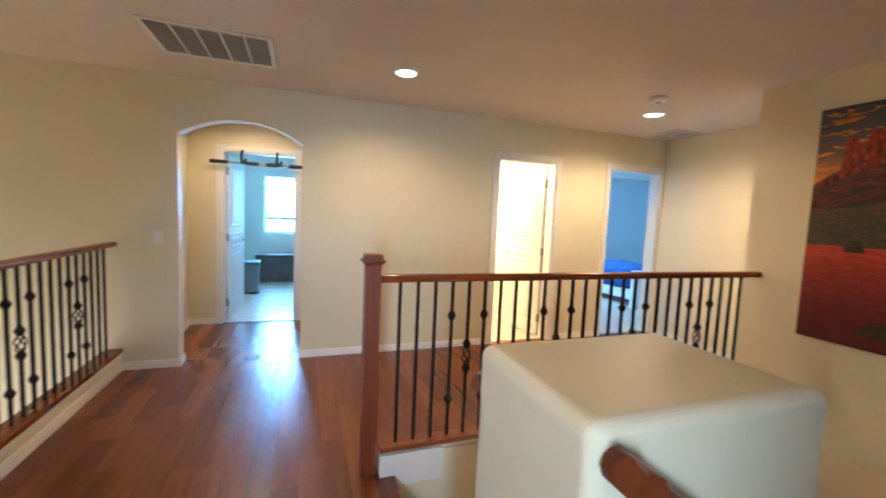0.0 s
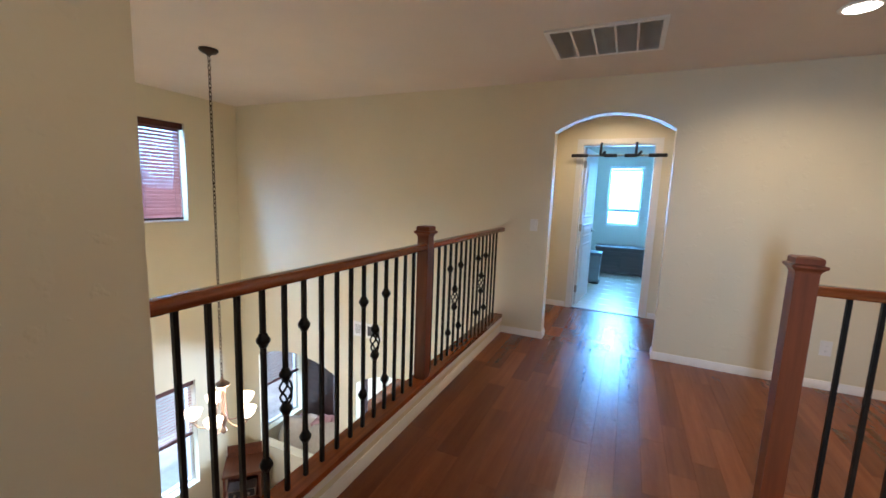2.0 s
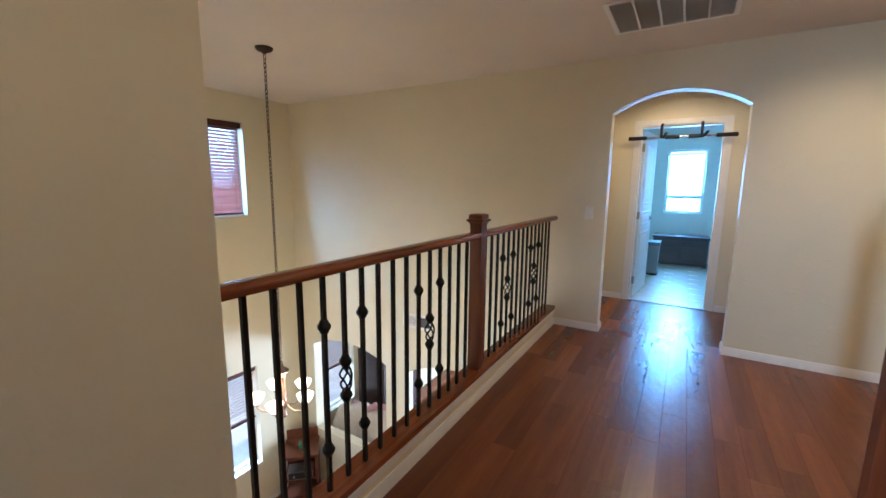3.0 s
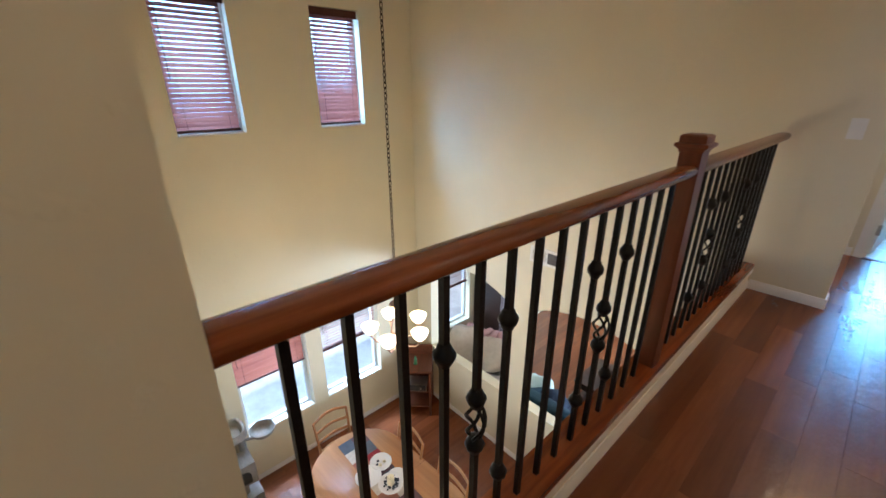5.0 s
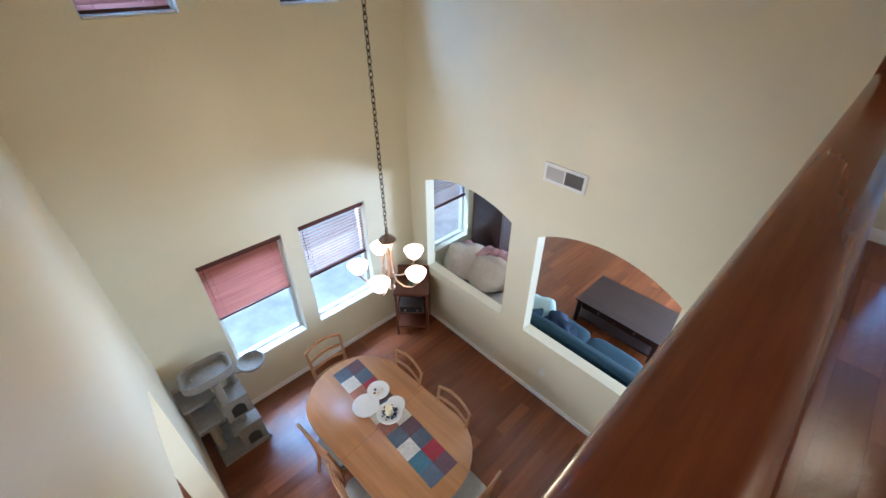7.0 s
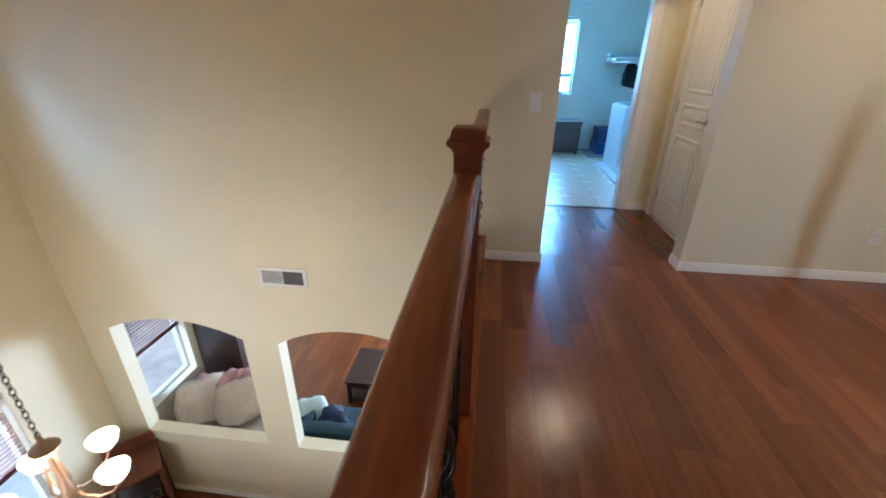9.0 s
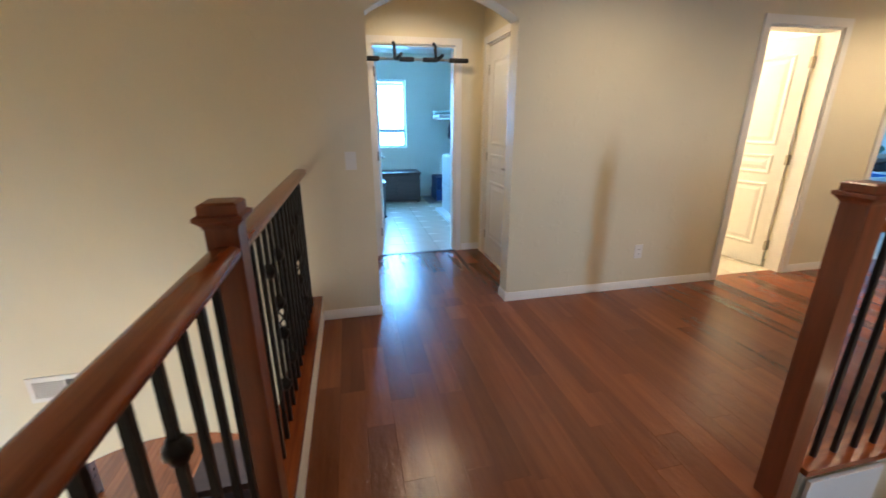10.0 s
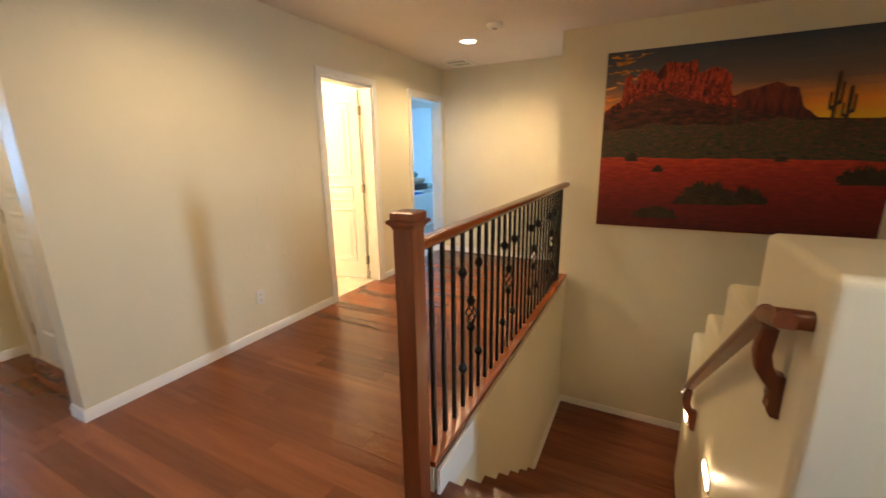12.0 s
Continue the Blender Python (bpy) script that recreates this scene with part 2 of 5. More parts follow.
def cushion(bm, w, d, h, seg=10, power=3.2, lump=0.0, seed=0):
    """A soft pillow-like block about the origin, resting on z = 0."""
    grid = []
    for k in range(seg + 1):
        ph = -math.pi / 2 + math.pi * k / seg
        row = []
        for i in range(seg * 2):
            th = math.tau * i / (seg * 2)
            def sp(c):
                return math.copysign(abs(c) ** (2 / power), c)
            x, y, z = sp(math.cos(ph)) * sp(math.cos(th)), sp(math.cos(ph)) * sp(math.sin(th)), sp(math.sin(ph))
            q = Vector((x * w / 2, y * d / 2, z * h / 2 + h / 2))
            if lump:
                q += Vector((x, y, z)) * lump * noise.noise(Vector((x * 1.7 + seed, y * 1.7, z * 1.7)))
            row.append(q)
        grid.append(row)
    rows = [[bm.verts.new(q) for q in r] for r in grid[1:-1]]
    for a, b in zip(rows, rows[1:]):
        bridge(bm, a, b)
    bm.faces.new(rows[0][::-1])
    bm.faces.new(rows[-1])


def mesh_of(name, bm, material, bevel=0.0, smooth=True):
    if bevel:
        bmesh.ops.bevel(bm, geom=[e for e in bm.edges if e.is_manifold and e.calc_face_angle(0) > 0.6], offset=bevel, segments=2, affect="EDGES", clamp_overlap=True)
    bmesh.ops.recalc_face_normals(bm, faces=bm.faces)
    me = bpy.data.meshes.new(name)
    bm.to_mesh(me)
    bm.free()
    me.materials.append(material)
    if smooth:
        for poly in me.polygons:
            poly.use_smooth = True
        me.set_sharp_from_angle(angle=radians(25 if bevel else 50))
    return me


def part(name, bm, material, parent, label="", bevel=0.0, smooth=True, at=None):
    """One mesh under a thing or a part, built in the world's place of its parent's frame."""
    ob = new(name, mesh_of(name, bm, material, bevel, smooth))
    ob.parent = parent
    if at is not None:
        ob.matrix_local = at
    return tagged(ob, label)


def thing(name, label, category, m=None, group=""):
    ob = new(name)
    ob.empty_display_size = 0.1
    if m is not None:
        ob.matrix_world = m
    return tagged(ob, label, category, group)


def solid(name, bm, material, label, category, kind="", bevel=0.0, smooth=True, group=""):
    ob = new(name, mesh_of(name, bm, material, bevel, smooth))
    return tagged(ob, label, category, group, kind)


def boxes(*bounds):
    bm = bmesh.new()
    for b in bounds:
        box(bm, *b)
    return bm


def wall(name, axis, face, thick, u0, u1, z0, z1, holes, material, label, roundness=0.014):
    """A wall with openings (ua, ub, za, zb, rise): its face at face, its back at face + thick. rise: the height of an arch over zb."""
    bm = bmesh.new()

    def at(u, d, z):
        return (u, face + d, z) if axis == "x" else (face + d, u, z)
    cuts = {u0, u1}
    for ua, ub, za, zb, rise in holes:
        cuts |= {ua, ub}
        if rise:
            cuts |= {ua + (ub - ua) * i / 20 for i in range(21)}
    cuts = sorted(round(c, 5) for c in cuts)
    cuts = [c for i, c in enumerate(cuts) if i == 0 or c - cuts[i - 1] > 1e-4]

    def top(h, u):
        ua, ub, za, zb, rise = h
        if not rise:
            return zb
        half = (ub - ua) / 2
        r = (half * half + rise * rise) / (2 * rise)
        return zb + rise - r + math.sqrt(max(0, r * r - (u - (ua + ub) / 2) ** 2))
    cache = {}

    def v(u, d, z):
        key = (round(u, 4), round(d, 4), round(z, 4))
        if key not in cache:
            cache[key] = bm.verts.new(at(u, d, z))
        return cache[key]
    levels = sorted({q for h in holes for q in (h[2], h[3])} | {z1})

    def sheet(a, b, low, high):
        """Both faces of one strip of wall, cut at every level."""
        for q in [q for q in levels if q > max(low) + 1e-4 and q < high - 1e-4] + [high]:
            left = [r for r in levels if low[0] + 1e-4 < r < q - 1e-4]
            right = [r for r in levels if low[1] + 1e-4 < r < q - 1e-4]
            for d in (0, thick):
                bm.faces.new([v(a, d, low[0]), v(b, d, low[1])] + [v(b, d, r) for r in right] + [v(b, d, q), v(a, d, q)] + [v(a, d, r) for r in left[::-1]])
            low = (q, q)
    for a, b in zip(cuts, cuts[1:]):
        over = sorted([h for h in holes if h[0] < (a + b) / 2 < h[1]], key=lambda h: h[2])
        low = (z0, z0)
        for h in over:
            if h[2] > z0 + 1e-4:
                sheet(a, b, low, h[2])
                bm.faces.new((v(a, 0, h[2]), v(b, 0, h[2]), v(b, thick, h[2]), v(a, thick, h[2])))
            low = (top(h, a), top(h, b))
            bm.faces.new((v(a, 0, low[0]), v(b, 0, low[1]), v(b, thick, low[1]), v(a, thick, low[0])))
        sheet(a, b, low, z1)
    for ua, ub, za, zb, rise in holes:
        for u in (ua, ub):
            rim = [za] + [q for q in levels if za + 1e-4 < q < zb - 1e-4] + [zb]
            for p, q in zip(rim, rim[1:]):
                bm.faces.new((v(u, 0, p), v(u, thick, p), v(u, thick, q), v(u, 0, q)))
    for u in (u0, u1):
        bm.faces.new((v(u, 0, z0), v(u, thick, z0), v(u, thick, z1), v(u, 0, z1)))
    bm.faces.new((v(u0, 0, z1), v(u1, 0, z1), v(u1, thick, z1), v(u0, thick, z1)))
    bm.faces.new((v(u0, 0, z0), v(u1, 0, z0), v(u1, thick, z0), v(u0, thick, z0)))
    if roundness and holes:
        edge = []
        for e in bm.edges:
            if len(e.link_faces) == 2 and e.calc_face_angle(0) > 1.0:
                mid = (e.verts[0].co + e.verts[1].co) / 2
                u = mid.x if axis == "x" else mid.y
                if u0 + 0.01 < u < u1 - 0.01 and z0 + 0.01 < mid.z < z1 - 0.01:
                    edge.append(e)
        bmesh.ops.bevel(bm, geom=edge, offset=roundness, segments=3, affect="EDGES", clamp_overlap=True)
    return solid(name, bm, material, label, "wall", "structure", smooth=False)


# ---- structure ----
LOW, TOP = -3.27, 2.45
wall("wall_north", "x", 5.711, 0.14, -5.97, 3.85, LOW, TOP, [
    (-1.58, -0.595, -0.02, 1.99, 0.155), (1.40, 2.13, -0.02, 2.05, 0), (2.88, 3.66, -0.02, 2.05, 0),
    (-5.515, -4.148, -2.335, -0.985, 0.16), (-3.81, -2.42, -2.335, -1.0, 0.20)], WALL, "cream painted wall with arched openings and doorways")
wall("wall_west", "y", -5.825, -0.16, 2.2, 5.711, LOW, TOP, [
    (3.077, 3.659, 0.938, 2.11, 0), (4.44, 5.0, 0.938, 2.11, 0), (3.07, 3.92, -2.58, -1.12, 0), (4.118, 4.98, -2.58, -1.12, 0)],
    WALL, "cream painted two-storey wall with four windows", 0.01)
wall("wall_south_dining", "x", 2.40, -0.18, -5.825, -1.99, LOW, TOP, [(-4.70, -2.9, LOW, -1.18, 0.2)], WALL, "cream painted two-storey wall with an archway below")
wall("wall_stair_side", "y", -1.99, -0.15, 0.2, 2.22, 0.0, TOP, [], WALL, "cream textured wall beside the landing")
wall("wall_picture", "y", 2.69, 0.12, 0.2, 3.94, LOW, TOP, [], WALL, "cream stairwell wall with a large picture")
wall("wall_return", "x", 3.94, -0.12, 2.81, 3.71, -0.3, TOP, [], WALL, "cream painted return wall of the corridor")
wall("wall_east", "y", 3.71, 0.12, 3.82, 5.711, -0.3, TOP, [], WALL, "cream painted end wall of the corridor")
# the opening is unseen, cut for the lamp added behind it
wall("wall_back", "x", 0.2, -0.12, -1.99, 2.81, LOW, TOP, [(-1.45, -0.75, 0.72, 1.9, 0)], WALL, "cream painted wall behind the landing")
wall("wall_under_rail", "y", -2.0, -0.10, 2.22, 5.711, LOW, 0.0, [], WALL, "cream painted dining room wall below the landing")
wall("wall_vestibule_end", "x", 7.08, 0.12, -2.6, 1.0, -0.05, TOP, [(-1.475, -0.665, -0.02, 2.045, 0)], WALL, "cream painted wall with the laundry doorway")
wall("wall_vestibule_west", "y", -1.82, -0.1, 5.851, 7.08, 0.0, TOP, [], WALL, "cream painted vestibule wall")
wall("wall_vestibule_east", "y", -0.39, 0.12, 5.851, 7.08, -0.05, TOP, [(6.22, 6.93, -0.02, 2.045, 0)], WALL, "cream painted vestibule wall with a closet door")
solid("ceiling", boxes((-5.97, 3.85, 0.1, 5.851, TOP, TOP + 0.15)), CEIL, "painted plaster ceiling", "ceiling", "structure")
solid("ceiling_vestibule", boxes((-1.92, -0.27, 5.851, 7.08, TOP, TOP + 0.15)), CEIL, "painted plaster ceiling", "ceiling", "structure")
# floors: slabs under the planks
solid("floor_slab_landing", boxes((-2.0, -0.12, 0.2, 5.711, -0.28, -0.012)), DESKWOOD, "timber floor slab of the landing", "floor", "structure")
solid("floor_slab_corridor", boxes((-0.12, 3.71, 3.79, 5.711, -0.28, -0.012)), DESKWOOD, "timber floor slab of the corridor", "floor", "structure")
solid("floor_slab_vestibule", boxes((-1.82, -0.39, 5.711, 7.09, -0.28, -0.012)), DESKWOOD, "timber floor slab of the vestibule", "floor", "structure")
solid("floor_slab_lower", boxes((-5.97, 4.0, -1.0, 11.2, LOW - 0.2, LOW - 0.012)), DESKWOOD, "timber floor slab of the ground floor", "floor", "structure")

# ---- railings ----
RAIL_PROFILE = [(-0.029, -0.041), (0.029, -0.041), (0.0335, -0.036), (0.037, -0.027), (0.0375, -0.018), (0.035, -0.010), (0.029, -0.004),
                (0.017, -0.001), (0.0, 0.0), (-0.017, -0.001), (-0.029, -0.004), (-0.035, -0.010), (-0.0375, -0.018), (-0.037, -0.027), (-0.0335, -0.036)]


def knuckle(bm, z):
    lathe(bm, (0, 0, z), [(0.009, -0.028), (0.015, -0.024), (0.017, -0.016), (0.023, -0.009), (0.025, 0.0), (0.023, 0.009), (0.017, 0.016), (0.015, 0.024), (0.009, 0.028)], 8)


def basket(bm, z, h):
    for k in range(4):
        pts = []
        for i in range(9):
            u = i / 8
            r = 0.006 + 0.019 * math.sin(math.pi * u)
            a = math.tau * k / 4 + u * math.pi * 1.1
            pts.append((r * math.cos(a), r * math.sin(a), z - h / 2 + h * u))
        tube(bm, pts, 0.0045, 5)


def baluster_meshes(z0, z1):
    """The three kinds of iron bar between the shoe rail and the handrail."""
    kinds = {}
    for kind in "PKB":
        bm = bmesh.new()
        w = 0.0078
        if kind == "B":
            box(bm, -w, w, -w, w, z0, 0.54)
            box(bm, -w, w, -w, w, 0.672, z1)
            basket(bm, 0.606, 0.122)
            knuckle(bm, 0.536)
            knuckle(bm, 0.676)
        else:
            box(bm, -w, w, -w, w, z0, z1)
            if kind == "K":
                knuckle(bm, 0.361)
                knuckle(bm, 0.846)
        kinds[kind] = mesh_of("baluster", bm, IRON)
    return kinds


def railing(label, axis, line, u0, u1, count, first, shoe, rail_top):
    """A handrail, a shoe rail and count bars, from u0 to u1 along an axis."""
    th = thing("railing", label, "railing")
    def at(u, z):
        return (u, line, z) if axis == "x" else (line, u, z)
    side = (0, 1, 0) if axis == "x" else (1, 0, 0)
    wood = RAILWOOD_X if axis == "x" else RAILWOOD
    bm = bmesh.new()
    sweep(bm, RAIL_PROFILE, at(u0, rail_top), at(u1, rail_top), side, (0, 0, 1))
    part("handrail", bm, wood, th, "polished cherry-stained handrail")
    kinds = baluster_meshes(shoe, rail_top - 0.036)
    pattern = "PPPKBK"
    for i in range(count):
        u = first + 0.1005 * i
        ob = new("baluster", kinds[pattern[i % 6]])
        ob.location = at(u, 0)
        ob.parent = th
    return th


def newel(label, x, y, z0, z1, half=0.038):
    th = thing("newel_post", label, "newel post")
    part("shaft", boxes((x - half, x + half, y - half, y + half, z0, z1 - 0.045)), POSTWOOD, th, "", 0.004)
    bm = bmesh.new()
    # cove, wide plate and a smaller block with a low hip on top
    steps = ((half + 0.002, -0.066), (half + 0.004, -0.058), (half + 0.011, -0.050), (half + 0.018, -0.044), (half + 0.018, -0.034), (half + 0.007, -0.030), (half + 0.007, -0.008), (half - 0.002, -0.002), (half - 0.02, 0.0))
    rows = [[bm.verts.new((x + sx * h, y + sy * h, z1 + dz)) for sx, sy in ((-1, -1), (1, -1), (1, 1), (-1, 1))] for h, dz in steps]
    for ra, rb in zip(rows, rows[1:]):
        bridge(bm, ra, rb)
    bm.faces.new(rows[0][::-1])
    bm.faces.new(rows[-1])
    part("cap", bm, POSTWOOD, th, "moulded square wooden cap", 0.0018)
    return th


XA, YB = -2.042, 3.845
railing("cherry handrail with black iron balusters over the dining room", "y", XA, 2.40, 4.008, 15, 2.491, 0.185, 1.078)
railing("cherry handrail with black iron balusters ending at the wall", "y", XA, 4.084, 5.711, 15, 4.153, 0.185, 1.078)
railing("cherry handrail with black iron balusters over the stairs", "x", YB, -0.201, 2.69, 27, -0.089, 0.15, 1.085)
newel("square cherry newel post between the two railings", XA, 4.046, 0.0, 1.187)
newel("square cherry newel post at the head of the stairs", -0.24, YB, -0.3, 1.197, 0.039)
# curbs that carry the railings
solid("curb_dining", boxes((-2.10, -2.0, 2.40, 5.711, -0.28, 0.155)), WALL, "cream curb under the railing", "wall", "structure", 0.004)
solid("curb_stairs", boxes((-0.185, 2.69, 3.80, 3.895, -0.3, 0.125)), WALL, "cream curb under the stair railing", "wall", "structure", 0.004)
solid("wall_stair_north", boxes((-0.12, 2.69, 3.787, 3.799, LOW, 0.1)), WALL, "cream wall below the stair railing", "wall", "structure")
solid("shoe_rail_dining", boxes((-2.105, -1.985, 2.40, 5.711, 0.155, 0.185)), RAILWOOD, "cherry cap board on the curb", "trim", "structure", 0.006)
solid("shoe_rail_stairs", boxes((-0.185, 2.69, 3.79, 3.905, 0.125, 0.15)), RAILWOOD_X, "cherry cap board on the stair curb", "trim", "structure", 0.006)


# ---- floors of planks ----
def plank_mesh(cache, w, n):
    key = (round(w, 3), round(n, 3))
    if key not in cache:
        bm = bmesh.new()
        c, h = 0.0004, 0.012
        lo = [bm.verts.new(p) for p in ((0, 0, -h), (w, 0, -h), (w, n, -h), (0, n, -h))]
        mid = [bm.verts.new(p) for p in ((0.00015, 0.00015, -c), (w - 0.00015, 0.00015, -c), (w - 0.00015, n - 0.00015, -c), (0.00015, n - 0.00015, -c))]
        up = [bm.verts.new(p) for p in ((c, c, 0), (w - c, c, 0), (w - c, n - c, 0), (c, n - c, 0))]
        bridge(bm, lo, mid)
        bridge(bm, mid, up)
        bm.faces.new(up)
        cache[key] = mesh_of("floor_plank", bm, PLANK, smooth=False)
    return cache[key]


def plank_layout(x0, x1, y0, y1, width, rng):
    x = x0
    while x < x1 - 0.002:
        w = min(width, x1 - x)
        y = y0 - rng.uniform(0, 0.9)
        while y < y1 - 0.002:
            n = rng.choice((0.5, 0.7, 0.9, 1.1, 1.2, 1.4))
            a, b = max(y, y0), min(y + n, y1)
            if b - a > 0.01:
                yield x, a, w, b - a
            y += n
        x += width


def plank_floor(name, label, rects, z, seed, limit):
    """Boards as parts near the walk, the rest joined."""
    rng = random.Random(seed)
    floor = tagged(thing(name, label, "floor"), kind="structure")
    cache, made, rest = {}, 0, bmesh.new()
    for rect, single in rects:
        for x, y, w, n in plank_layout(*rect, 0.127, rng):
            if single and made < limit:
                ob = new("floor_plank", plank_mesh(cache, w, n))
                ob.location, ob.parent = (x, y, z), floor
                made += 1
            else:
                box(rest, x + 0.00015, x + w - 0.00015, y + 0.00015, y + n - 0.00015, z - 0.012, z)
    if rest.verts:
        ob = part("far_planks", rest, PLANK, floor, smooth=False)
        tagged(ob, kind="stuff")
    else:
        rest.free()


# ---- the upper floor: stairs, half wall, trim ----
def stair_flight(label, y0, y1):
    th = thing("stairs", label, "stairs")
    for i in range(1, 7):
        z, x = -0.187 * i, -0.12 + 0.247 * (i - 1)
        part("tread", boxes((x - 0.022, x + 0.247, y0, y1, z - 0.03, z)), PLANK_X, th, "", 0.006)
        part("riser", boxes((x + 0.0, x + 0.014, y0, y1, z, z + 0.157)), PLANK_X, th)
    part("riser", boxes((1.362, 1.376, y0, y1, -1.309, -1.152)), PLANK_X, th)
    return th


PLANK_X = timber("stair_tread_wood", (0.10, 0.024, 0.010), (0.26, 0.075, 0.030), 0.22, "y", 22, 0.10, 0.1, 0.2)
stair_flight("cherry-stained wooden stairs going down beside the railing", 2.70, 3.786)
stair_flight("cherry-stained wooden stairs beyond the half wall", 1.2, 2.26)
solid("stair_landing", boxes((1.376, 2.69, 1.2, 3.786, -1.5, -1.309)), PLANK_X, "cherry-stained stair landing", "floor", "structure", 0.004)
solid("stair_head", boxes((-0.135, -0.105, 1.2, 3.79, -0.032, 0.001)), PLANK_X, "rounded nosing at the head of the stairs", "trim", "structure", 0.008)
solid("stair_head_face", boxes((-0.12, -0.106, 1.2, 3.786, -0.3, -0.032)), PLANK_X, "riser below the landing", "trim", "structure")
solid("stair_skirt", boxes((-0.185, 0.17, 3.771, 3.786, -0.06, 0.118)), TRIM, "white skirt board below the newel post", "trim", "structure", 0.005)
solid("wall_stair_south", boxes((-0.12, 2.69, 1.08, 1.2, LOW, 0.0)), WALL, "cream wall of the stairwell", "wall", "structure")
solid("floor_south", boxes((-0.12, 2.69, 0.2, 1.2, -0.28, 0.0)), PLANK_X, "timber floor behind the stairwell", "floor", "structure")
HALF = [(-0.15, 0.445, 1.083), (0.445, 1.015, 0.715), (1.015, 1.52, 0.36), (1.52, 2.07, 0.0)]
half_wall = tagged(thing("half_wall", "cream stepped plaster half wall between the stairs", "wall"), kind="structure")
for i, (x0, x1, z) in enumerate(HALF):
    bm = boxes((x0, x1, 2.26, 2.70, -1.5, z))
    bmesh.ops.recalc_face_normals(bm, faces=bm.faces)
    soft = []
    for e in bm.edges:
        p, q = e.verts[0].co, e.verts[1].co
        on_top = p.z > z - 0.01 and q.z > z - 0.01
        west, east = max(p.x, q.x) < x0 + 0.01, min(p.x, q.x) > x1 - 0.01
        upright = abs(p.z - q.z) > 0.1
        if (on_top and not (west and i)) or (upright and west and i == 0) or (upright and east and i == 3):
            soft.append(e)
    bmesh.ops.bevel(bm, geom=soft, offset=0.032, segments=6, profile=0.5, affect="EDGES")
    part("wall_step", bm, WALL, half_wall, smooth=False)


def wall_handrail(label, y, out):
    """A wooden handrail on the half wall, with a return and carved brackets."""
    th = thing("wall_handrail", label, "handrail")
    yc = y + out * 0.062
    sec = [(-0.021, -0.025), (0.021, -0.025), (0.025, -0.015), (0.026, -0.004), (0.021, 0.013), (0.011, 0.021), (0.0, 0.023), (-0.011, 0.021), (-0.021, 0.013), (-0.026, -0.004), (-0.025, -0.015)]
    pts = [((-0.125, 0.945), (0.06, 0.897)), ((0.06, 0.897), (1.56, -0.24))] if out > 0 else [((-0.14, 1.045), (1.56, -0.20))]
    top = pts[0][0][1]
    for k, ((xa, za), (xb, zb)) in enumerate(pts):
        bm = bmesh.new()
        d = Vector((xb - xa, 0, zb - za)).normalized()
        up = Vector((-d.z, 0, d.x))
        sweep(bm, sec, Vector((xa, yc, za)) - d * (0.012 * k), Vector((xb, yc, zb)), (0, 1, 0), up)
        part("rail_piece", bm, RAILDARK, th)
    bm = bmesh.new()
    sweep(bm, sec, (-0.10 if out > 0 else -0.105, y, top - (0 if out > 0 else 0.02)), (-0.10 if out > 0 else -0.105, yc + out * 0.02, top - (0 if out > 0 else 0.02)), (1, 0, 0), (0, 0, 1))
    part("wall_return", bm, RAILDARK, th)
    # carved brackets: an S profile with a stepped foot against the wall
    outline = [(0.040, 0.0), (0.074, 0.0), (0.084, -0.05), (0.086, -0.09), (0.076, -0.14), (0.050, -0.178), (0.034, -0.198), (0.038, -0.222), (0.028, -0.236), (0.030, -0.262), (0.018, -0.284), (0.0, -0.287),
               (0.0, -0.150), (0.020, -0.142), (0.038, -0.118), (0.046, -0.085), (0.044, -0.05)]
    for x, z in ((0.02, 0.868), (1.40, -0.145)) if out > 0 else ((0.05, 0.86), (1.40, -0.11)):
        bm = bmesh.new()
        rings = []
        for dx, k in ((-0.022, 0.004), (-0.017, 0.0), (0.017, 0.0), (0.022, 0.004)):
            rings.append([bm.verts.new((x + dx, y + out * (o - (k if o > 0.03 else -k if o > 0 else 0)), z + h)) for o, h in outline])
        for ra, rb in zip(rings, rings[1:]):
            bridge(bm, ra, rb)
        bm.faces.new(rings[0][::-1])
        bm.faces.new(rings[-1])
        part("bracket", bm, POSTWOOD, th, "carved scroll bracket")


wall_handrail("cherry wall handrail with scroll brackets over the stairs", 2.70, 1)
wall_handrail("cherry wall handrail on the far face of the half wall", 2.26, -1)


def step_light(x, z):
    th = thing("step_light", "lit recessed step light in the half wall", "step light", group="step lights")
    part("cover", boxes((x - 0.10, x + 0.10, 2.70, 2.708, z - 0.04, z + 0.04)), NICKEL, th, "", 0.003)
    part("lens", boxes((x - 0.085, x + 0.085, 2.706, 2.712, z - 0.026, z + 0.026)), LAMPGLASS, th, "glowing warm lens")


LAMPGLASS = glow("step_light_glow", (1.0, 0.78, 0.48), 14)
step_light(1.80, -0.56)
step_light(0.80, -0.29)
for x, z in ((1.80, -0.56), (0.80, -0.29)):
    point_lamp("step_light_bulb", (x, 2.76, z), 0.9, WARM, 0.02)


def baseboard(name, axis, line, u0, u1, z, out, h=0.068):
    bm = bmesh.new()
    prof = [(0, 0), (0.013, 0), (0.013, h * 0.72), (0.008, h * 0.86), (0.006, h), (0, h)]
    if axis == "x":
        sweep(bm, prof, (u0, line, z), (u1, line, z), (0, out, 0), (0, 0, 1))
    else:
        sweep(bm, prof, (line, u0, z), (line, u1, z), (out, 0, 0), (0, 0, 1))
    solid(name, bm, TRIM, "white painted baseboard", "trim", "structure")


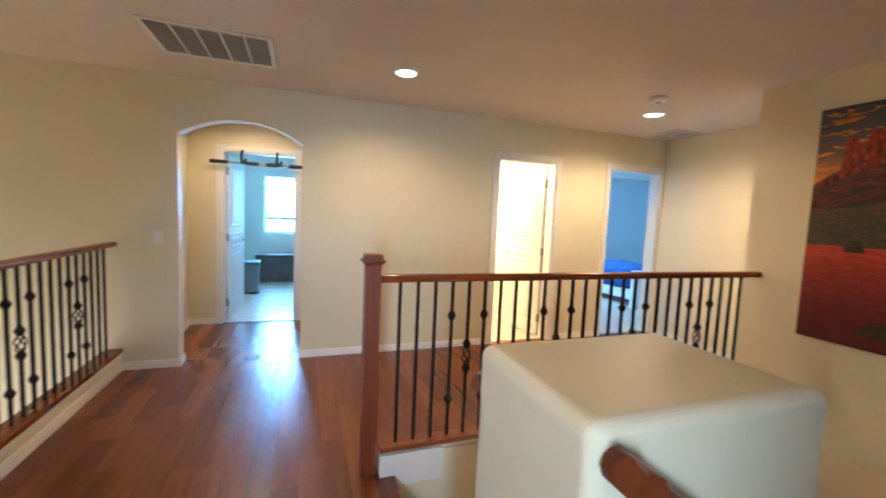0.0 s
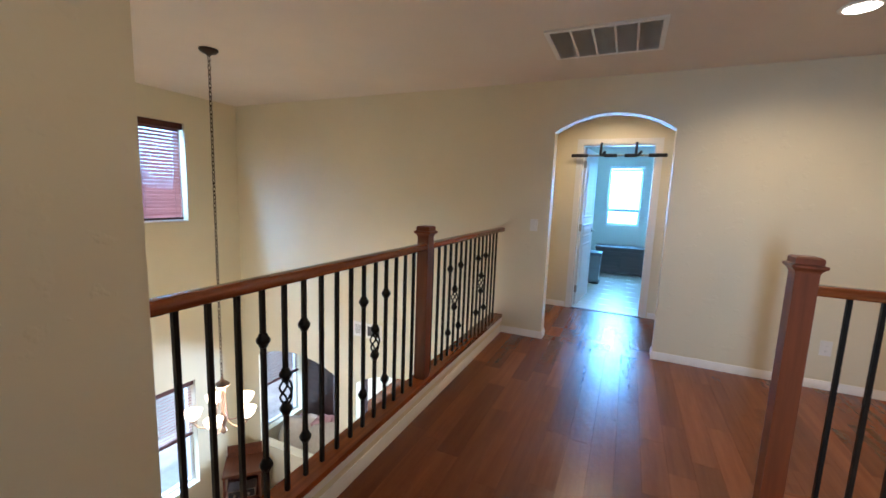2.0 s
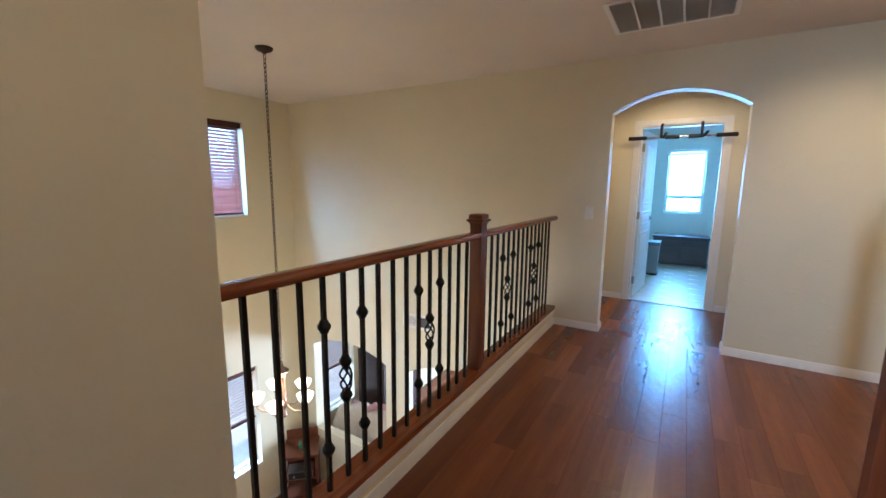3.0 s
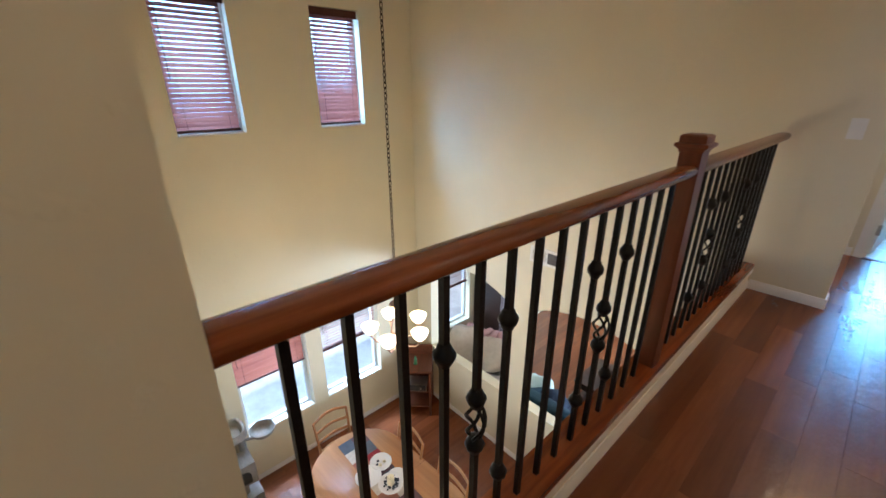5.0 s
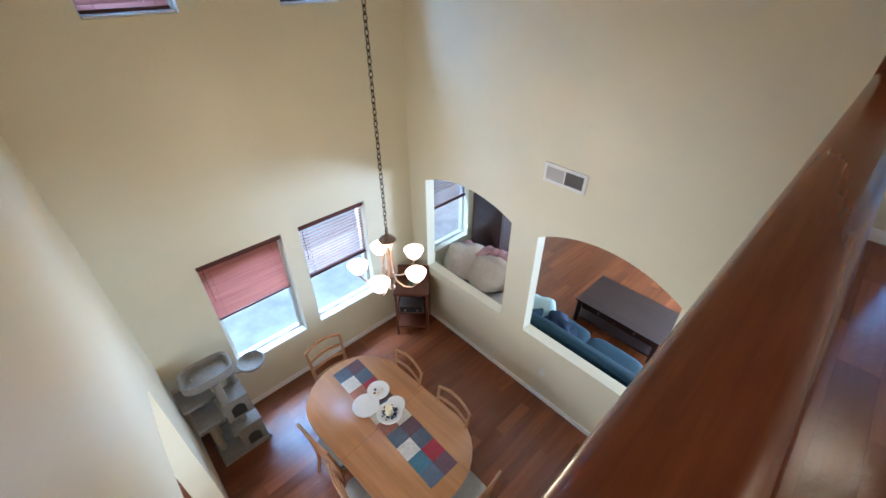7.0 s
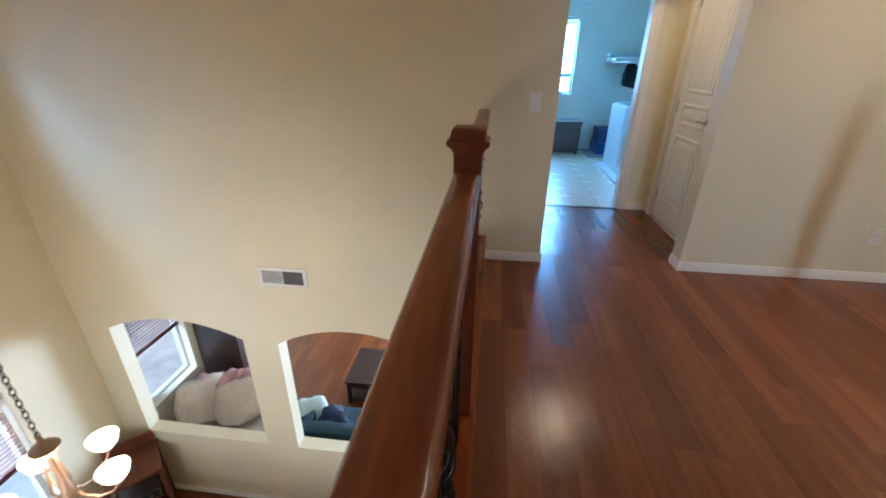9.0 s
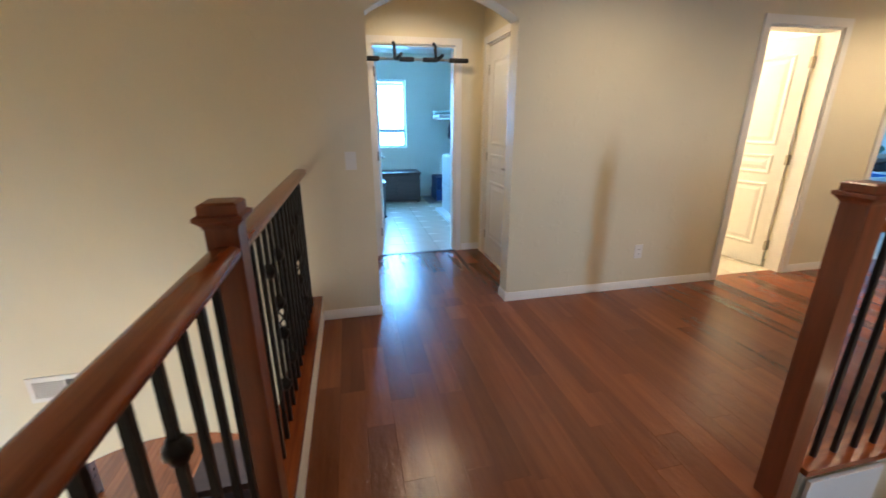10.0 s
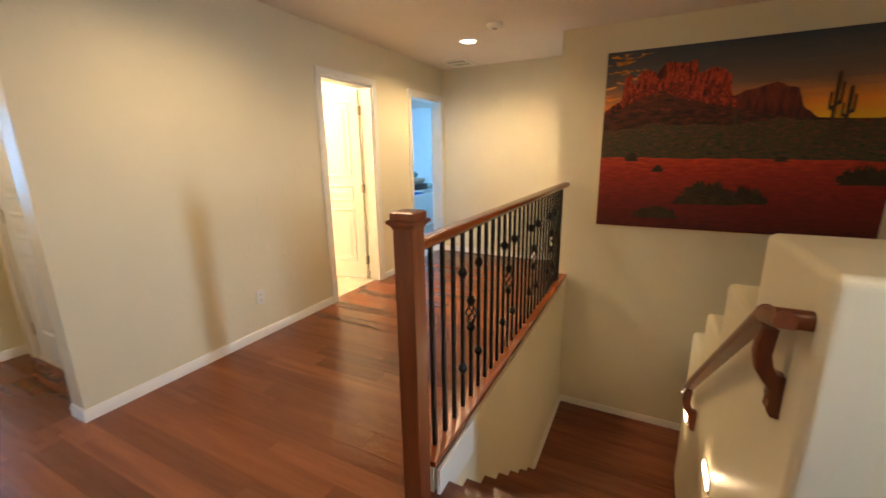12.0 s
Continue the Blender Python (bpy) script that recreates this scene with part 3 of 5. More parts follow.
for i, (axis, line, u0, u1, z, out) in enumerate([
        ("x", 5.711, -1.987, -1.567, 0, -1), ("x", 5.711, -0.608, 1.34, 0, -1), ("x", 5.711, 2.19, 2.82, 0, -1),
        ("y", 3.71, 3.94, 5.70, 0, -1), ("y", -2.0, 2.38, 5.70, 0, 1), ("y", -1.99, 0.2, 2.37, 0, 1),
        ("y", -1.58, 5.70, 5.851, 0, 1), ("y", -0.595, 5.70, 5.851, 0, -1),
        ("x", 7.08, -1.82, -1.55, 0, -1), ("x", 7.08, -0.59, -0.39, 0, -1), ("y", -1.82, 5.851, 7.08, 0, 1), ("y", -0.39, 5.851, 6.15, 0, -1),
        ("x", 5.711, -5.825, -2.1, LOW, -1), ("y", -5.825, 2.37, 5.711, LOW, 1), ("x", 2.37, -5.825, -4.7, LOW, 1), ("x", 5.851, -5.825, -2.1, LOW, 1),
        ("y", 2.69, 1.2, 3.786, -1.309, -1), ("x", 3.787, 1.376, 2.69, -1.309, -1)]):
    baseboard("baseboard", axis, line, u0, u1, z, out)
solid("curb_trim", boxes((-2.0, -1.985, 2.39, 5.711, 0.118, 0.152)), TRIM, "white moulding under the cap board", "trim", "structure", 0.004)


# ---- doors ----
def casing(name, axis, face, u0, u1, z1, out, w=0.062, d=0.016):
    """Trim round an opening, on the wall's face."""
    def b(ua, ub, za, zb):
        lo, hi = sorted((face, face + out * d))
        return (ua, ub, lo, hi, za, zb) if axis == "x" else (lo, hi, ua, ub, za, zb)
    solid(name, boxes(b(u0 - w, u0, 0, z1 + w), b(u1, u1 + w, 0, z1 + w), b(u0, u1, z1, z1 + w)), TRIM, "white painted door casing", "trim", "structure", 0.004)


def jamb(name, axis, face, depth, u0, u1, z1):
    lo, hi = sorted((face, face + depth))
    def b(ua, ub, za, zb):
        return (ua, ub, lo, hi, za, zb) if axis == "x" else (lo, hi, ua, ub, za, zb)
    solid(name, boxes(b(u0, u0 + 0.018, 0, z1), b(u1 - 0.018, u1, 0, z1), b(u0 + 0.018, u1 - 0.018, z1 - 0.018, z1)), TRIM, "white painted door jamb", "trim", "structure", 0.002)


def panel_door(name, label, width, m, hinge_high=True):
    """A moulded three-panel leaf; it starts at the hinge and runs along +x, its faces at y = -0.018 and 0.018."""
    th = tagged(thing(name, label, "door", m), kind="structure")
    part("leaf", boxes((0, width, -0.018, 0.018, 0.012, 2.022)), DOOR, th, "", 0.003)
    for z0, z1 in ((0.20, 0.80), (0.88, 1.06), (1.14, 1.90)):
        for s in (-1, 1):
            bm = bmesh.new()
            rings = []
            for inset, d in ((0.0, 0.0), (0.008, 0.006), (0.02, 0.0065), (0.034, 0.001), (0.046, 0.001), (0.075, 0.007)):
                rings.append([bm.verts.new((x, s * (0.0175 + d), z)) for x, z in ((0.11 + inset, z0 + inset), (width - 0.11 - inset, z0 + inset), (width - 0.11 - inset, z1 - inset), (0.11 + inset, z1 - inset))])
            for a, b in zip(rings, rings[1:]):
                bridge(bm, a, b)
            bm.faces.new(rings[-1])
            part("panel", bm, DOOR, th, smooth=False)
    for z in (0.22, 1.02, 1.82):
        part("hinge", boxes((-0.012, 0.010, -0.024, 0.024, z - 0.045, z + 0.045)), NICKEL, th, "brushed nickel hinge", 0.002)
    for s in (-1, 1):
        bm = bmesh.new()
        tube(bm, [(width - 0.065, s * 0.018, 0.95), (width - 0.065, s * 0.026, 0.95)], 0.03, 18)
        tube(bm, [(width - 0.065, s * 0.02, 0.95), (width - 0.065, s * 0.055, 0.95)], 0.009, 10)
        tube(bm, [(width - 0.065, s * 0.052, 0.95), (width - 0.12, s * 0.056, 0.955), (width - 0.175, s * 0.052, 0.952)], [0.009, 0.008, 0.006], 10)
        part("door_handle", bm, NICKEL, th, "brushed nickel lever handle")
    return th


casing("trim_bathroom", "x", 5.711, 1.40, 2.13, 2.05, -1)
casing("trim_bedroom", "x", 5.711, 2.88, 3.645, 2.05, -1)
casing("trim_laundry", "x", 7.08, -1.475, -0.665, 2.045, -1)
casing("trim_closet", "y", -0.39, 6.22, 6.93, 2.045, -1)
jamb("jamb_bathroom", "x", 5.713, 0.136, 1.40, 2.13, 2.05)
jamb("jamb_bedroom", "x", 5.713, 0.136, 2.88, 3.66, 2.05)
jamb("jamb_laundry", "x", 7.082, 0.116, -1.475, -0.665, 2.045)
jamb("jamb_closet", "y", -0.388, 0.116, 6.22, 6.93, 2.045)
panel_door("door_1", "white moulded panel door standing open into the bathroom", 0.69, pose(2.108, 5.872, 0, 0, 0, 180 - 80))
panel_door("door_2", "white moulded panel door open into the laundry room", 0.77, pose(-1.452, 7.225, 0, 0, 0, 84))
panel_door("door_3", "white moulded closet door, closed", 0.674, pose(-0.358, 6.908, 0, 0, 0, -90))
solid("threshold", boxes((-1.475, -0.665, 7.06, 7.10, -0.012, 0.006)), BRONZE, "dark metal threshold strip", "trim", "structure", 0.002)


def pull_up_bar():
    th = thing("pull_up_bar", "black doorway pull-up bar with foam grips", "exercise bar")
    y, z = 7.0, 1.905
    bm = bmesh.new()
    tube(bm, [(-1.56, y, z), (-0.60, y, z)], 0.012, 12)
    part("bar", bm, NICKEL, th, "chrome bar")
    for x0, x1 in ((-1.59, -1.40), (-1.22, -1.08), (-1.0, -0.86), (-0.75, -0.56)):
        bm = bmesh.new()
        tube(bm, [(x0, y, z), (x0 + 0.006, y, z), (x1 - 0.006, y, z), (x1, y, z)], [0.014, 0.021, 0.021, 0.014], 12)
        part("grip", bm, RUBBER, th, "black foam grip")
    for x in (-1.26, -0.88):
        bm = bmesh.new()
        tube(bm, [(x, y, z), (x, y - 0.02, z + 0.03), (x, y + 0.0, z + 0.12), (x, y + 0.075, z + 0.15)], 0.015, 10)
        part("hook", bm, RUBBER, th)
        bm = bmesh.new()
        tube(bm, [(x + 0.02, y, z), (x + 0.05, y - 0.09, z + 0.03)], 0.016, 10)
        part("grip", bm, RUBBER, th, "black foam grip")


RUBBER = plain("black_foam_rubber", (0.012, 0.012, 0.013), 0.75, var=0.2, relief=0.1, relief_scale=150)
pull_up_bar()


# ---- fixtures of the landing ----
def grille(name, label, category, at, w, d, bays, normal, slats):
    """A ventilation grille: frame, bars between the bays, slats. It lies in the x-y plane facing -z before at."""
    th = thing(name, label, category, at)
    f, t = 0.03, 0.012
    part("frame", boxes((-w / 2, w / 2, -d / 2, -d / 2 + f, -t, 0), (-w / 2, w / 2, d / 2 - f, d / 2, -t, 0), (-w / 2, -w / 2 + f, -d / 2 + f, d / 2 - f, -t, 0), (w / 2 - f, w / 2, -d / 2 + f, d / 2 - f, -t, 0)), TRIM, th, "", 0.003)
    # flat grey sheet in place of the duct's shade
    part("backing", boxes((-w / 2 + f, w / 2 - f, -d / 2 + f, d / 2 - f, -0.003, -0.001)), DUCT, th, "grey backing plate standing for the shaded duct")
    bw = (w - 2 * f) / bays
    for i in range(1, bays):
        x = -w / 2 + f + bw * i
        part("divider", boxes((x - 0.006, x + 0.006, -d / 2 + f, d / 2 - f, -t, -0.003)), TRIM, th)
    for i in range(slats):
        y = -d / 2 + f + (d - 2 * f) * (i + 0.5) / slats
        bm = bmesh.new()
        v = [bm.verts.new(p) for x in (-w / 2 + f, w / 2 - f) for p in ((x, y - 0.006, -0.010), (x, y - 0.005, -0.011), (x, y + 0.005, -0.004), (x, y + 0.004, -0.003))]
        bridge(bm, v[:4], v[4:])
        part("slat", bm, TRIM, th, smooth=False)
    # a dark plate over the right bay paints the shade behind its slats
    if name == "wall_register":
        part("shade_plate", boxes((0.006, w / 2 - f, -d / 2 + f, d / 2 - f, -0.0125, -0.0115)), LOUVRESHADE, th, "dark plate standing for shade behind open slats")
    return th


LOUVRESHADE = plain("dark_louvre_shade", (0.09, 0.085, 0.085), 0.7, var=0.3, scale=60)
# grey painted in for shade in ducts and slots; also the sensor cap
DUCT = plain("grey_duct", (0.36, 0.34, 0.31), 0.8)
grille("return_air_grille", "white return air grille in the ceiling", "air grille", pose(-1.14, 4.84, TOP), 0.72, 0.56, 5, -1, 26)
grille("ceiling_vent", "small white ceiling vent at the corridor's end", "air vent", pose(3.42, 5.32, TOP, 0, 0, 0), 0.36, 0.30, 2, -1, 12)
grille("wall_register", "white two-panel wall register above the arches", "air vent", pose(-3.645, 5.711, -0.29, -90, 0, 0), 0.42, 0.18, 2, -1, 9)


def can_light(x, y):
    th = thing("recessed_light", "lit recessed ceiling light with a white trim ring", "ceiling light", pose(x, y, TOP), "recessed lights")
    bm = bmesh.new()
    lathe(bm, (0, 0, 0), [(0.098, 0.0), (0.098, -0.004), (0.090, -0.008), (0.076, -0.006), (0.076, 0.0)], 32)
    part("trim_ring", bm, TRIM, th)
    bm = bmesh.new()
    lathe(bm, (0, 0, 0), [(0.074, -0.009), (0.05, -0.012), (0.0, -0.013)], 32)
    part("lens", bm, CANGLOW, th, "glowing frosted lens")


CANGLOW = glow("can_light_glow", (1.0, 0.85, 0.62), 9)
can_light(0.125, 4.785)
can_light(2.56, 4.83)
th = thing("smoke_detector", "small round white smoke detector on the ceiling", "smoke detector", pose(2.18, 4.42, TOP))
bm = bmesh.new()
lathe(bm, (0, 0, 0), [(0.07, 0.0), (0.07, -0.012), (0.062, -0.03), (0.05, -0.038), (0.0, -0.039)], 28)
part("body", bm, TRIM, th)
bm = bmesh.new()
lathe(bm, (0, 0, 0), [(0.025, -0.038), (0.022, -0.043), (0.0, -0.044)], 20)
part("sensor_cap", bm, DUCT, th)


def wall_plate(name, label, category, m, kind):
    th = thing(name, label, category, m)
    part("plate", boxes((-0.036, 0.036, -0.006, 0, -0.058, 0.058)), TRIM, th, "", 0.003)
    if kind == "outlet":
        for z in (-0.02, 0.02):
            bm = bmesh.new()
            tube(bm, [(0, -0.005, z), (0, -0.009, z)], 0.015, 16)
            part("socket", bm, TRIM, th)
            # raised grey blocks stand for the shade in the slots
            part("slot", boxes((-0.007, -0.004, -0.010, -0.0085, z - 0.005, z + 0.005), (0.004, 0.007, -0.010, -0.0085, z - 0.005, z + 0.005)), DUCT, th)
    else:
        part("rocker", boxes((-0.017, 0.017, -0.011, -0.005, -0.033, 0.033)), TRIM, th, "", 0.002)


wall_plate("wall_outlet", "white wall outlet above the baseboard", "outlet", pose(0.56, 5.711, 0.325), "outlet")
wall_plate("wall_outlet", "white wall outlet below the arched opening", "outlet", pose(-3.45, 5.711, -2.80), "outlet")
wall_plate("light_switch", "white rocker light switch beside the arch", "switch", pose(-1.72, 5.711, 1.12), "switch")


# ---- the picture ----
def desert_picture():
    th = thing("desert_picture", "large unframed print of red desert mesas at sunset", "picture")
    y0, y1, z0, z1 = 3.54, 1.56, 0.69, 2.21
    W, H = y0 - y1, z1 - z0

    def flat(name, pts, d, material, label=""):
        bm = bmesh.new()
        a = [bm.verts.new((2.69 - d, y0 - u * W, z0 + w * H)) for u, w in pts]
        b = [bm.verts.new((2.69 - d + 0.001, y0 - u * W, z0 + w * H)) for u, w in pts]
        bm.faces.new(a)
        bm.faces.new(b[::-1])
        bridge(bm, a, b)
        part(name, bm, material, th, label, smooth=False)
    bm = bmesh.new()
    box(bm, 2.674, 2.688, y1, y0, z0, z1)
    part("canvas", bm, PIC_SKY, th, "sunset sky fading from slate to orange", 0.002)
    rng = random.Random(5)

    def dense(us, n, jag):
        out = []
        for (ua, ha), (ub, hb) in zip(us, us[1:]):
            for i in range(n):
                out.append((ua + (ub - ua) * i / n, ha + (hb - ha) * i / n + rng.uniform(-jag, jag)))
        return out + [us[-1]]
    main = dense([(0.0, 0.68), (0.05, 0.73), (0.07, 0.75), (0.08, 0.89), (0.105, 0.90), (0.115, 0.83), (0.14, 0.915), (0.175, 0.92), (0.20, 0.89), (0.235, 0.955), (0.27, 0.945), (0.31, 0.945), (0.345, 0.955), (0.355, 0.87), (0.40, 0.905), (0.44, 0.89), (0.47, 0.85), (0.475, 0.76)], 4, 0.005)
    for k in range(26):
        u, w = rng.uniform(0.0, 0.16), rng.uniform(0.74, 0.985)
        r, hgt = rng.uniform(0.012, 0.04), rng.uniform(0.003, 0.007)
        flat("cloud", [(max(0.002, u + r * math.cos(math.tau * i / 16) * rng.uniform(0.6, 1.2)), min(0.995, w + hgt * math.sin(math.tau * i / 16) * rng.uniform(0.4, 1.4) + 0.004 * math.sin(7 * u + i))) for i in range(16)], 0.0163 + 0.00002 * k, PIC_CLOUD, "orange cloud")
    main = [(u, 0.62 + (w - 0.62) * 0.9) for u, w in main]
    flat("far_mesa", dense([(0.44, 0.60), (0.47, 0.72), (0.54, 0.755), (0.62, 0.775), (0.69, 0.74), (0.71, 0.66), (0.76, 0.595), (1.0, 0.585)], 4, 0.005) + [(1.0, 0.56), (0.44, 0.56)], 0.0175, PIC_MESA_DARK, "shadowed far mesa")
    flat("mesa", main + [(0.53, 0.62), (0.64, 0.57), (0.0, 0.55)], 0.019, PIC_MESA, "sunlit red mesa")
    flat("talus", dense([(0.0, 0.655), (0.08, 0.70), (0.16, 0.745), (0.23, 0.775), (0.29, 0.73), (0.38, 0.70), (0.48, 0.67), (0.58, 0.63), (0.72, 0.60), (0.78, 0.585)], 5, 0.006) + [(0.78, 0.55), (0.0, 0.55)], 0.0198, PIC_TALUS, "brown talus slope")
    flat("scrub", dense([(0.0, 0.56), (0.2, 0.60), (0.45, 0.575), (0.62, 0.60), (0.8, 0.585), (1.0, 0.58)], 8, 0.008) + [(1.0, 0.37), (0.0, 0.39)], 0.0205, PIC_SCRUB, "dark desert scrub")
    flat("sand", dense([(0.0, 0.415), (0.3, 0.405), (0.6, 0.40), (1.0, 0.385)], 8, 0.004) + [(0.999, 0.002), (0.001, 0.002)], 0.022, PIC_SAND, "red sand")
    for u, w, r, hgt in ((0.13, 0.39, 0.03, 0.05), (0.24, 0.33, 0.025, 0.04), (0.44, 0.15, 0.13, 0.14), (0.58, 0.16, 0.07, 0.10), (0.25, 0.06, 0.10, 0.08), (0.67, 0.385, 0.025, 0.03), (0.93, 0.27, 0.09, 0.10)):
        n = 46
        pts = [(min(0.999, u + r * math.cos(math.pi * i / n) * rng.uniform(0.72, 1.08)), max(0.003, w + hgt * math.sin(math.pi * i / n) * rng.uniform(0.7, 1.1))) for i in range(n + 1)]
        flat("bush", pts, 0.0226 + 0.0012 * u, PIC_BUSH)
    for u, w, hgt in ((0.80, 0.44, 0.37), (0.84, 0.44, 0.30), (0.50, 0.40, 0.25)):
        flat("cactus", [(u - 0.005, w), (u + 0.005, w), (u + 0.006, w + hgt * 0.97), (u, w + hgt), (u - 0.006, w + hgt * 0.97)], 0.0242, PIC_CACTUS, "tall cactus")
        for k, lo, hi in ((-1, 0.50, 0.74), (1, 0.56, 0.86)):
            a, b = u + k * 0.006, u + k * 0.018
            flat("cactus", [(a, w + hgt * lo), (b, w + hgt * (lo + 0.03)), (b, w + hgt * hi), (b - k * 0.006, w + hgt * hi), (b - k * 0.006, w + hgt * (lo + 0.08)), (a, w + hgt * (lo + 0.06))][::k], 0.0244, PIC_CACTUS, "tall cactus")


def picture_paint(name, stops, axis, lo, hi, streak, mix=0.5):
    """A printed surface: a colour ramp along an axis, broken by noise."""
    m, t, p = nodes_of(name)
    c = t.nodes.new("ShaderNodeTexCoord")
    sep = t.nodes.new("ShaderNodeSeparateXYZ")
    t.links.new(c.outputs["Object"], sep.inputs[0])
    mr = t.nodes.new("ShaderNodeMapRange")
    mr.inputs["From Min"].default_value, mr.inputs["From Max"].default_value = lo, hi
    t.links.new(sep.outputs[axis], mr.inputs["Value"])
    n = noise_of(t, coords(t, streak), 6.0, 6, 0.65)
    add = t.nodes.new("ShaderNodeMath")
    add.operation = "MULTIPLY_ADD"
    add.inputs[1].default_value = mix
    t.links.new(n, add.inputs[0])
    sub = t.nodes.new("ShaderNodeMath")
    sub.operation = "SUBTRACT"
    sub.inputs[1].default_value = mix * 0.5
    t.links.new(mr.outputs[0], sub.inputs[0])
    t.links.new(sub.outputs[0], add.inputs[2])
    t.links.new(ramp(t, add.outputs[0], stops), p.inputs["Base Color"])
    p.inputs["Roughness"].default_value = 0.75
    return m


PIC_SKY = picture_paint("print_sky", [(0.0, (0.9, 0.51, 0.015)), (0.22, (0.9, 0.3, 0.03)), (0.5, (0.21, 0.128, 0.09)), (0.8, (0.0975, 0.0975, 0.105)), (1.0, (0.0525, 0.063, 0.0825))], "Z", 1.58, 2.2, (1, 0.4, 3), 0.25)
PIC_MESA = picture_paint("print_mesa", [(0.3, (0.03, 0.009, 0.0075)), (0.42, (0.39, 0.042, 0.018)), (0.52, (0.0525, 0.0105, 0.009)), (0.64, (0.69, 0.075, 0.03)), (0.74, (0.3, 0.03, 0.015)), (0.84, (0.075, 0.018, 0.0135))], "Z", 1.2, 2.4, (1, 4.0, 1.2), 2.2)
PIC_MESA_DARK = picture_paint("print_mesa_dark", [(0.3, (0.045, 0.012, 0.009)), (0.6, (0.21, 0.033, 0.018)), (0.8, (0.075, 0.018, 0.012))], "Z", 1.2, 2.4, (1, 4, 0.8), 1.3)
PIC_SCRUB = picture_paint("print_scrub", [(0.2, (0.02, 0.026, 0.014)), (0.42, (0.10, 0.075, 0.034)), (0.55, (0.026, 0.034, 0.018)), (0.68, (0.24, 0.075, 0.034)), (0.8, (0.045, 0.045, 0.026))], "Z", 0.5, 2.4, (1, 3, 8), 2.2)
PIC_SAND = picture_paint("print_sand", [(0.0, (0.06, 0.006, 0.0045)), (0.45, (0.18, 0.012, 0.0075)), (0.75, (0.33, 0.0225, 0.009)), (1.0, (0.6, 0.0525, 0.018))], "Z", 0.66, 1.36, (1, 1.6, 7), 0.8)
PIC_CLOUD = plain("print_cloud", (0.72, 0.255, 0.045), 0.75, var=0.45, scale=30)
PIC_TALUS = picture_paint("print_talus", [(0.3, (0.045, 0.0195, 0.012)), (0.45, (0.15, 0.03, 0.015)), (0.56, (0.06, 0.027, 0.015)), (0.7, (0.27, 0.045, 0.021))], "Z", 1.2, 2.4, (1, 2.0, 5.0), 2.0)
PIC_CACTUS = plain("print_cactus", (0.075, 0.045, 0.018), 0.75)
PIC_BUSH = plain("print_bush", (0.045, 0.03, 0.012), 0.8, var=0.7, scale=60)
desert_picture()


# ---- windows and blinds ----
def window(name, label, y0, y1, z0, z1, mullion=None, x=-5.96):
    th = tagged(thing(name, label, "window"), kind="structure")
    f = 0.045
    fr = part("window_frame", boxes((x - 0.03, x + 0.03, y0, y0 + f, z0, z1), (x - 0.03, x + 0.03, y1 - f, y1, z0, z1), (x - 0.03, x + 0.03, y0 + f, y1 - f, z0, z0 + f), (x - 0.03, x + 0.03, y0 + f, y1 - f, z1 - f, z1)), FRAME, th, "white vinyl frame", 0.004)
    if mullion:
        part("meeting_rail", boxes((x - 0.022, x + 0.022, y0 + f, y1 - f, mullion - 0.02, mullion + 0.02)), FRAME, th, "", 0.003)
    p = part("pane", boxes((x - 0.004, x + 0.004, y0 + f, y1 - f, z0 + f, z1 - f)), GLASS, th, "clear glass pane")
    p.visible_shadow = False
    return th


def blind(label, y0, y1, z_top, z_bottom, tilt, pitch=0.041, x=-5.89):
    """A wooden blind: valance, tilted slats, bottom rail, cords."""
    th = thing("wood_blind", label, "window blind")
    part("valance", boxes((x + 0.012, x + 0.03, y0 + 0.004, y1 - 0.004, z_top - 0.075, z_top - 0.004)), BLINDDARK, th, "dark cherry valance", 0.004)
    part("head_rail", boxes((x - 0.03, x + 0.012, y0 + 0.006, y1 - 0.006, z_top - 0.05, z_top - 0.004)), BLINDDARK, th)
    z = z_top - 0.09
    a = radians(tilt)
    while z > z_bottom + 0.03:
        bm = bmesh.new()
        w, t = 0.024, 0.0015
        c, s = math.cos(a), math.sin(a)
        v = [bm.verts.new((x + dx * c - dz * s, y, z + dx * s + dz * c)) for y in (y0 + 0.012, y1 - 0.035) for dx, dz in ((-w, -t), (w, -t), (w, t), (-w, t))]
        bridge(bm, v[:4], v[4:])
        bm.faces.new(v[:4][::-1])
        bm.faces.new(v[4:])
        part("slat", bm, BLIND, th, smooth=False)
        z -= pitch
    part("bottom_rail", boxes((x - 0.026, x + 0.026, y0 + 0.012, y1 - 0.035, z_bottom, z_bottom + 0.022)), BLINDDARK, th, "", 0.004)
    for y in (y0 + 0.1, y1 - 0.12):
        bm = bmesh.new()
        tube(bm, [(x + 0.026, y, z_top - 0.07), (x + 0.026, y, z_bottom + 0.02)], 0.0015, 5)
        tube(bm, [(x - 0.026, y, z_top - 0.07), (x - 0.026, y, z_bottom + 0.02)], 0.0015, 5)
        part("ladder_cord", bm, BLINDDARK, th)
    bm = bmesh.new()
    tube(bm, [(x + 0.034, y0 + 0.05, z_top - 0.07), (x + 0.034, y0 + 0.05, z_top - 0.07 - 0.55 * (z_top - z_bottom))], 0.004, 6)
    part("wand", bm, BLINDDARK, th)
    return th


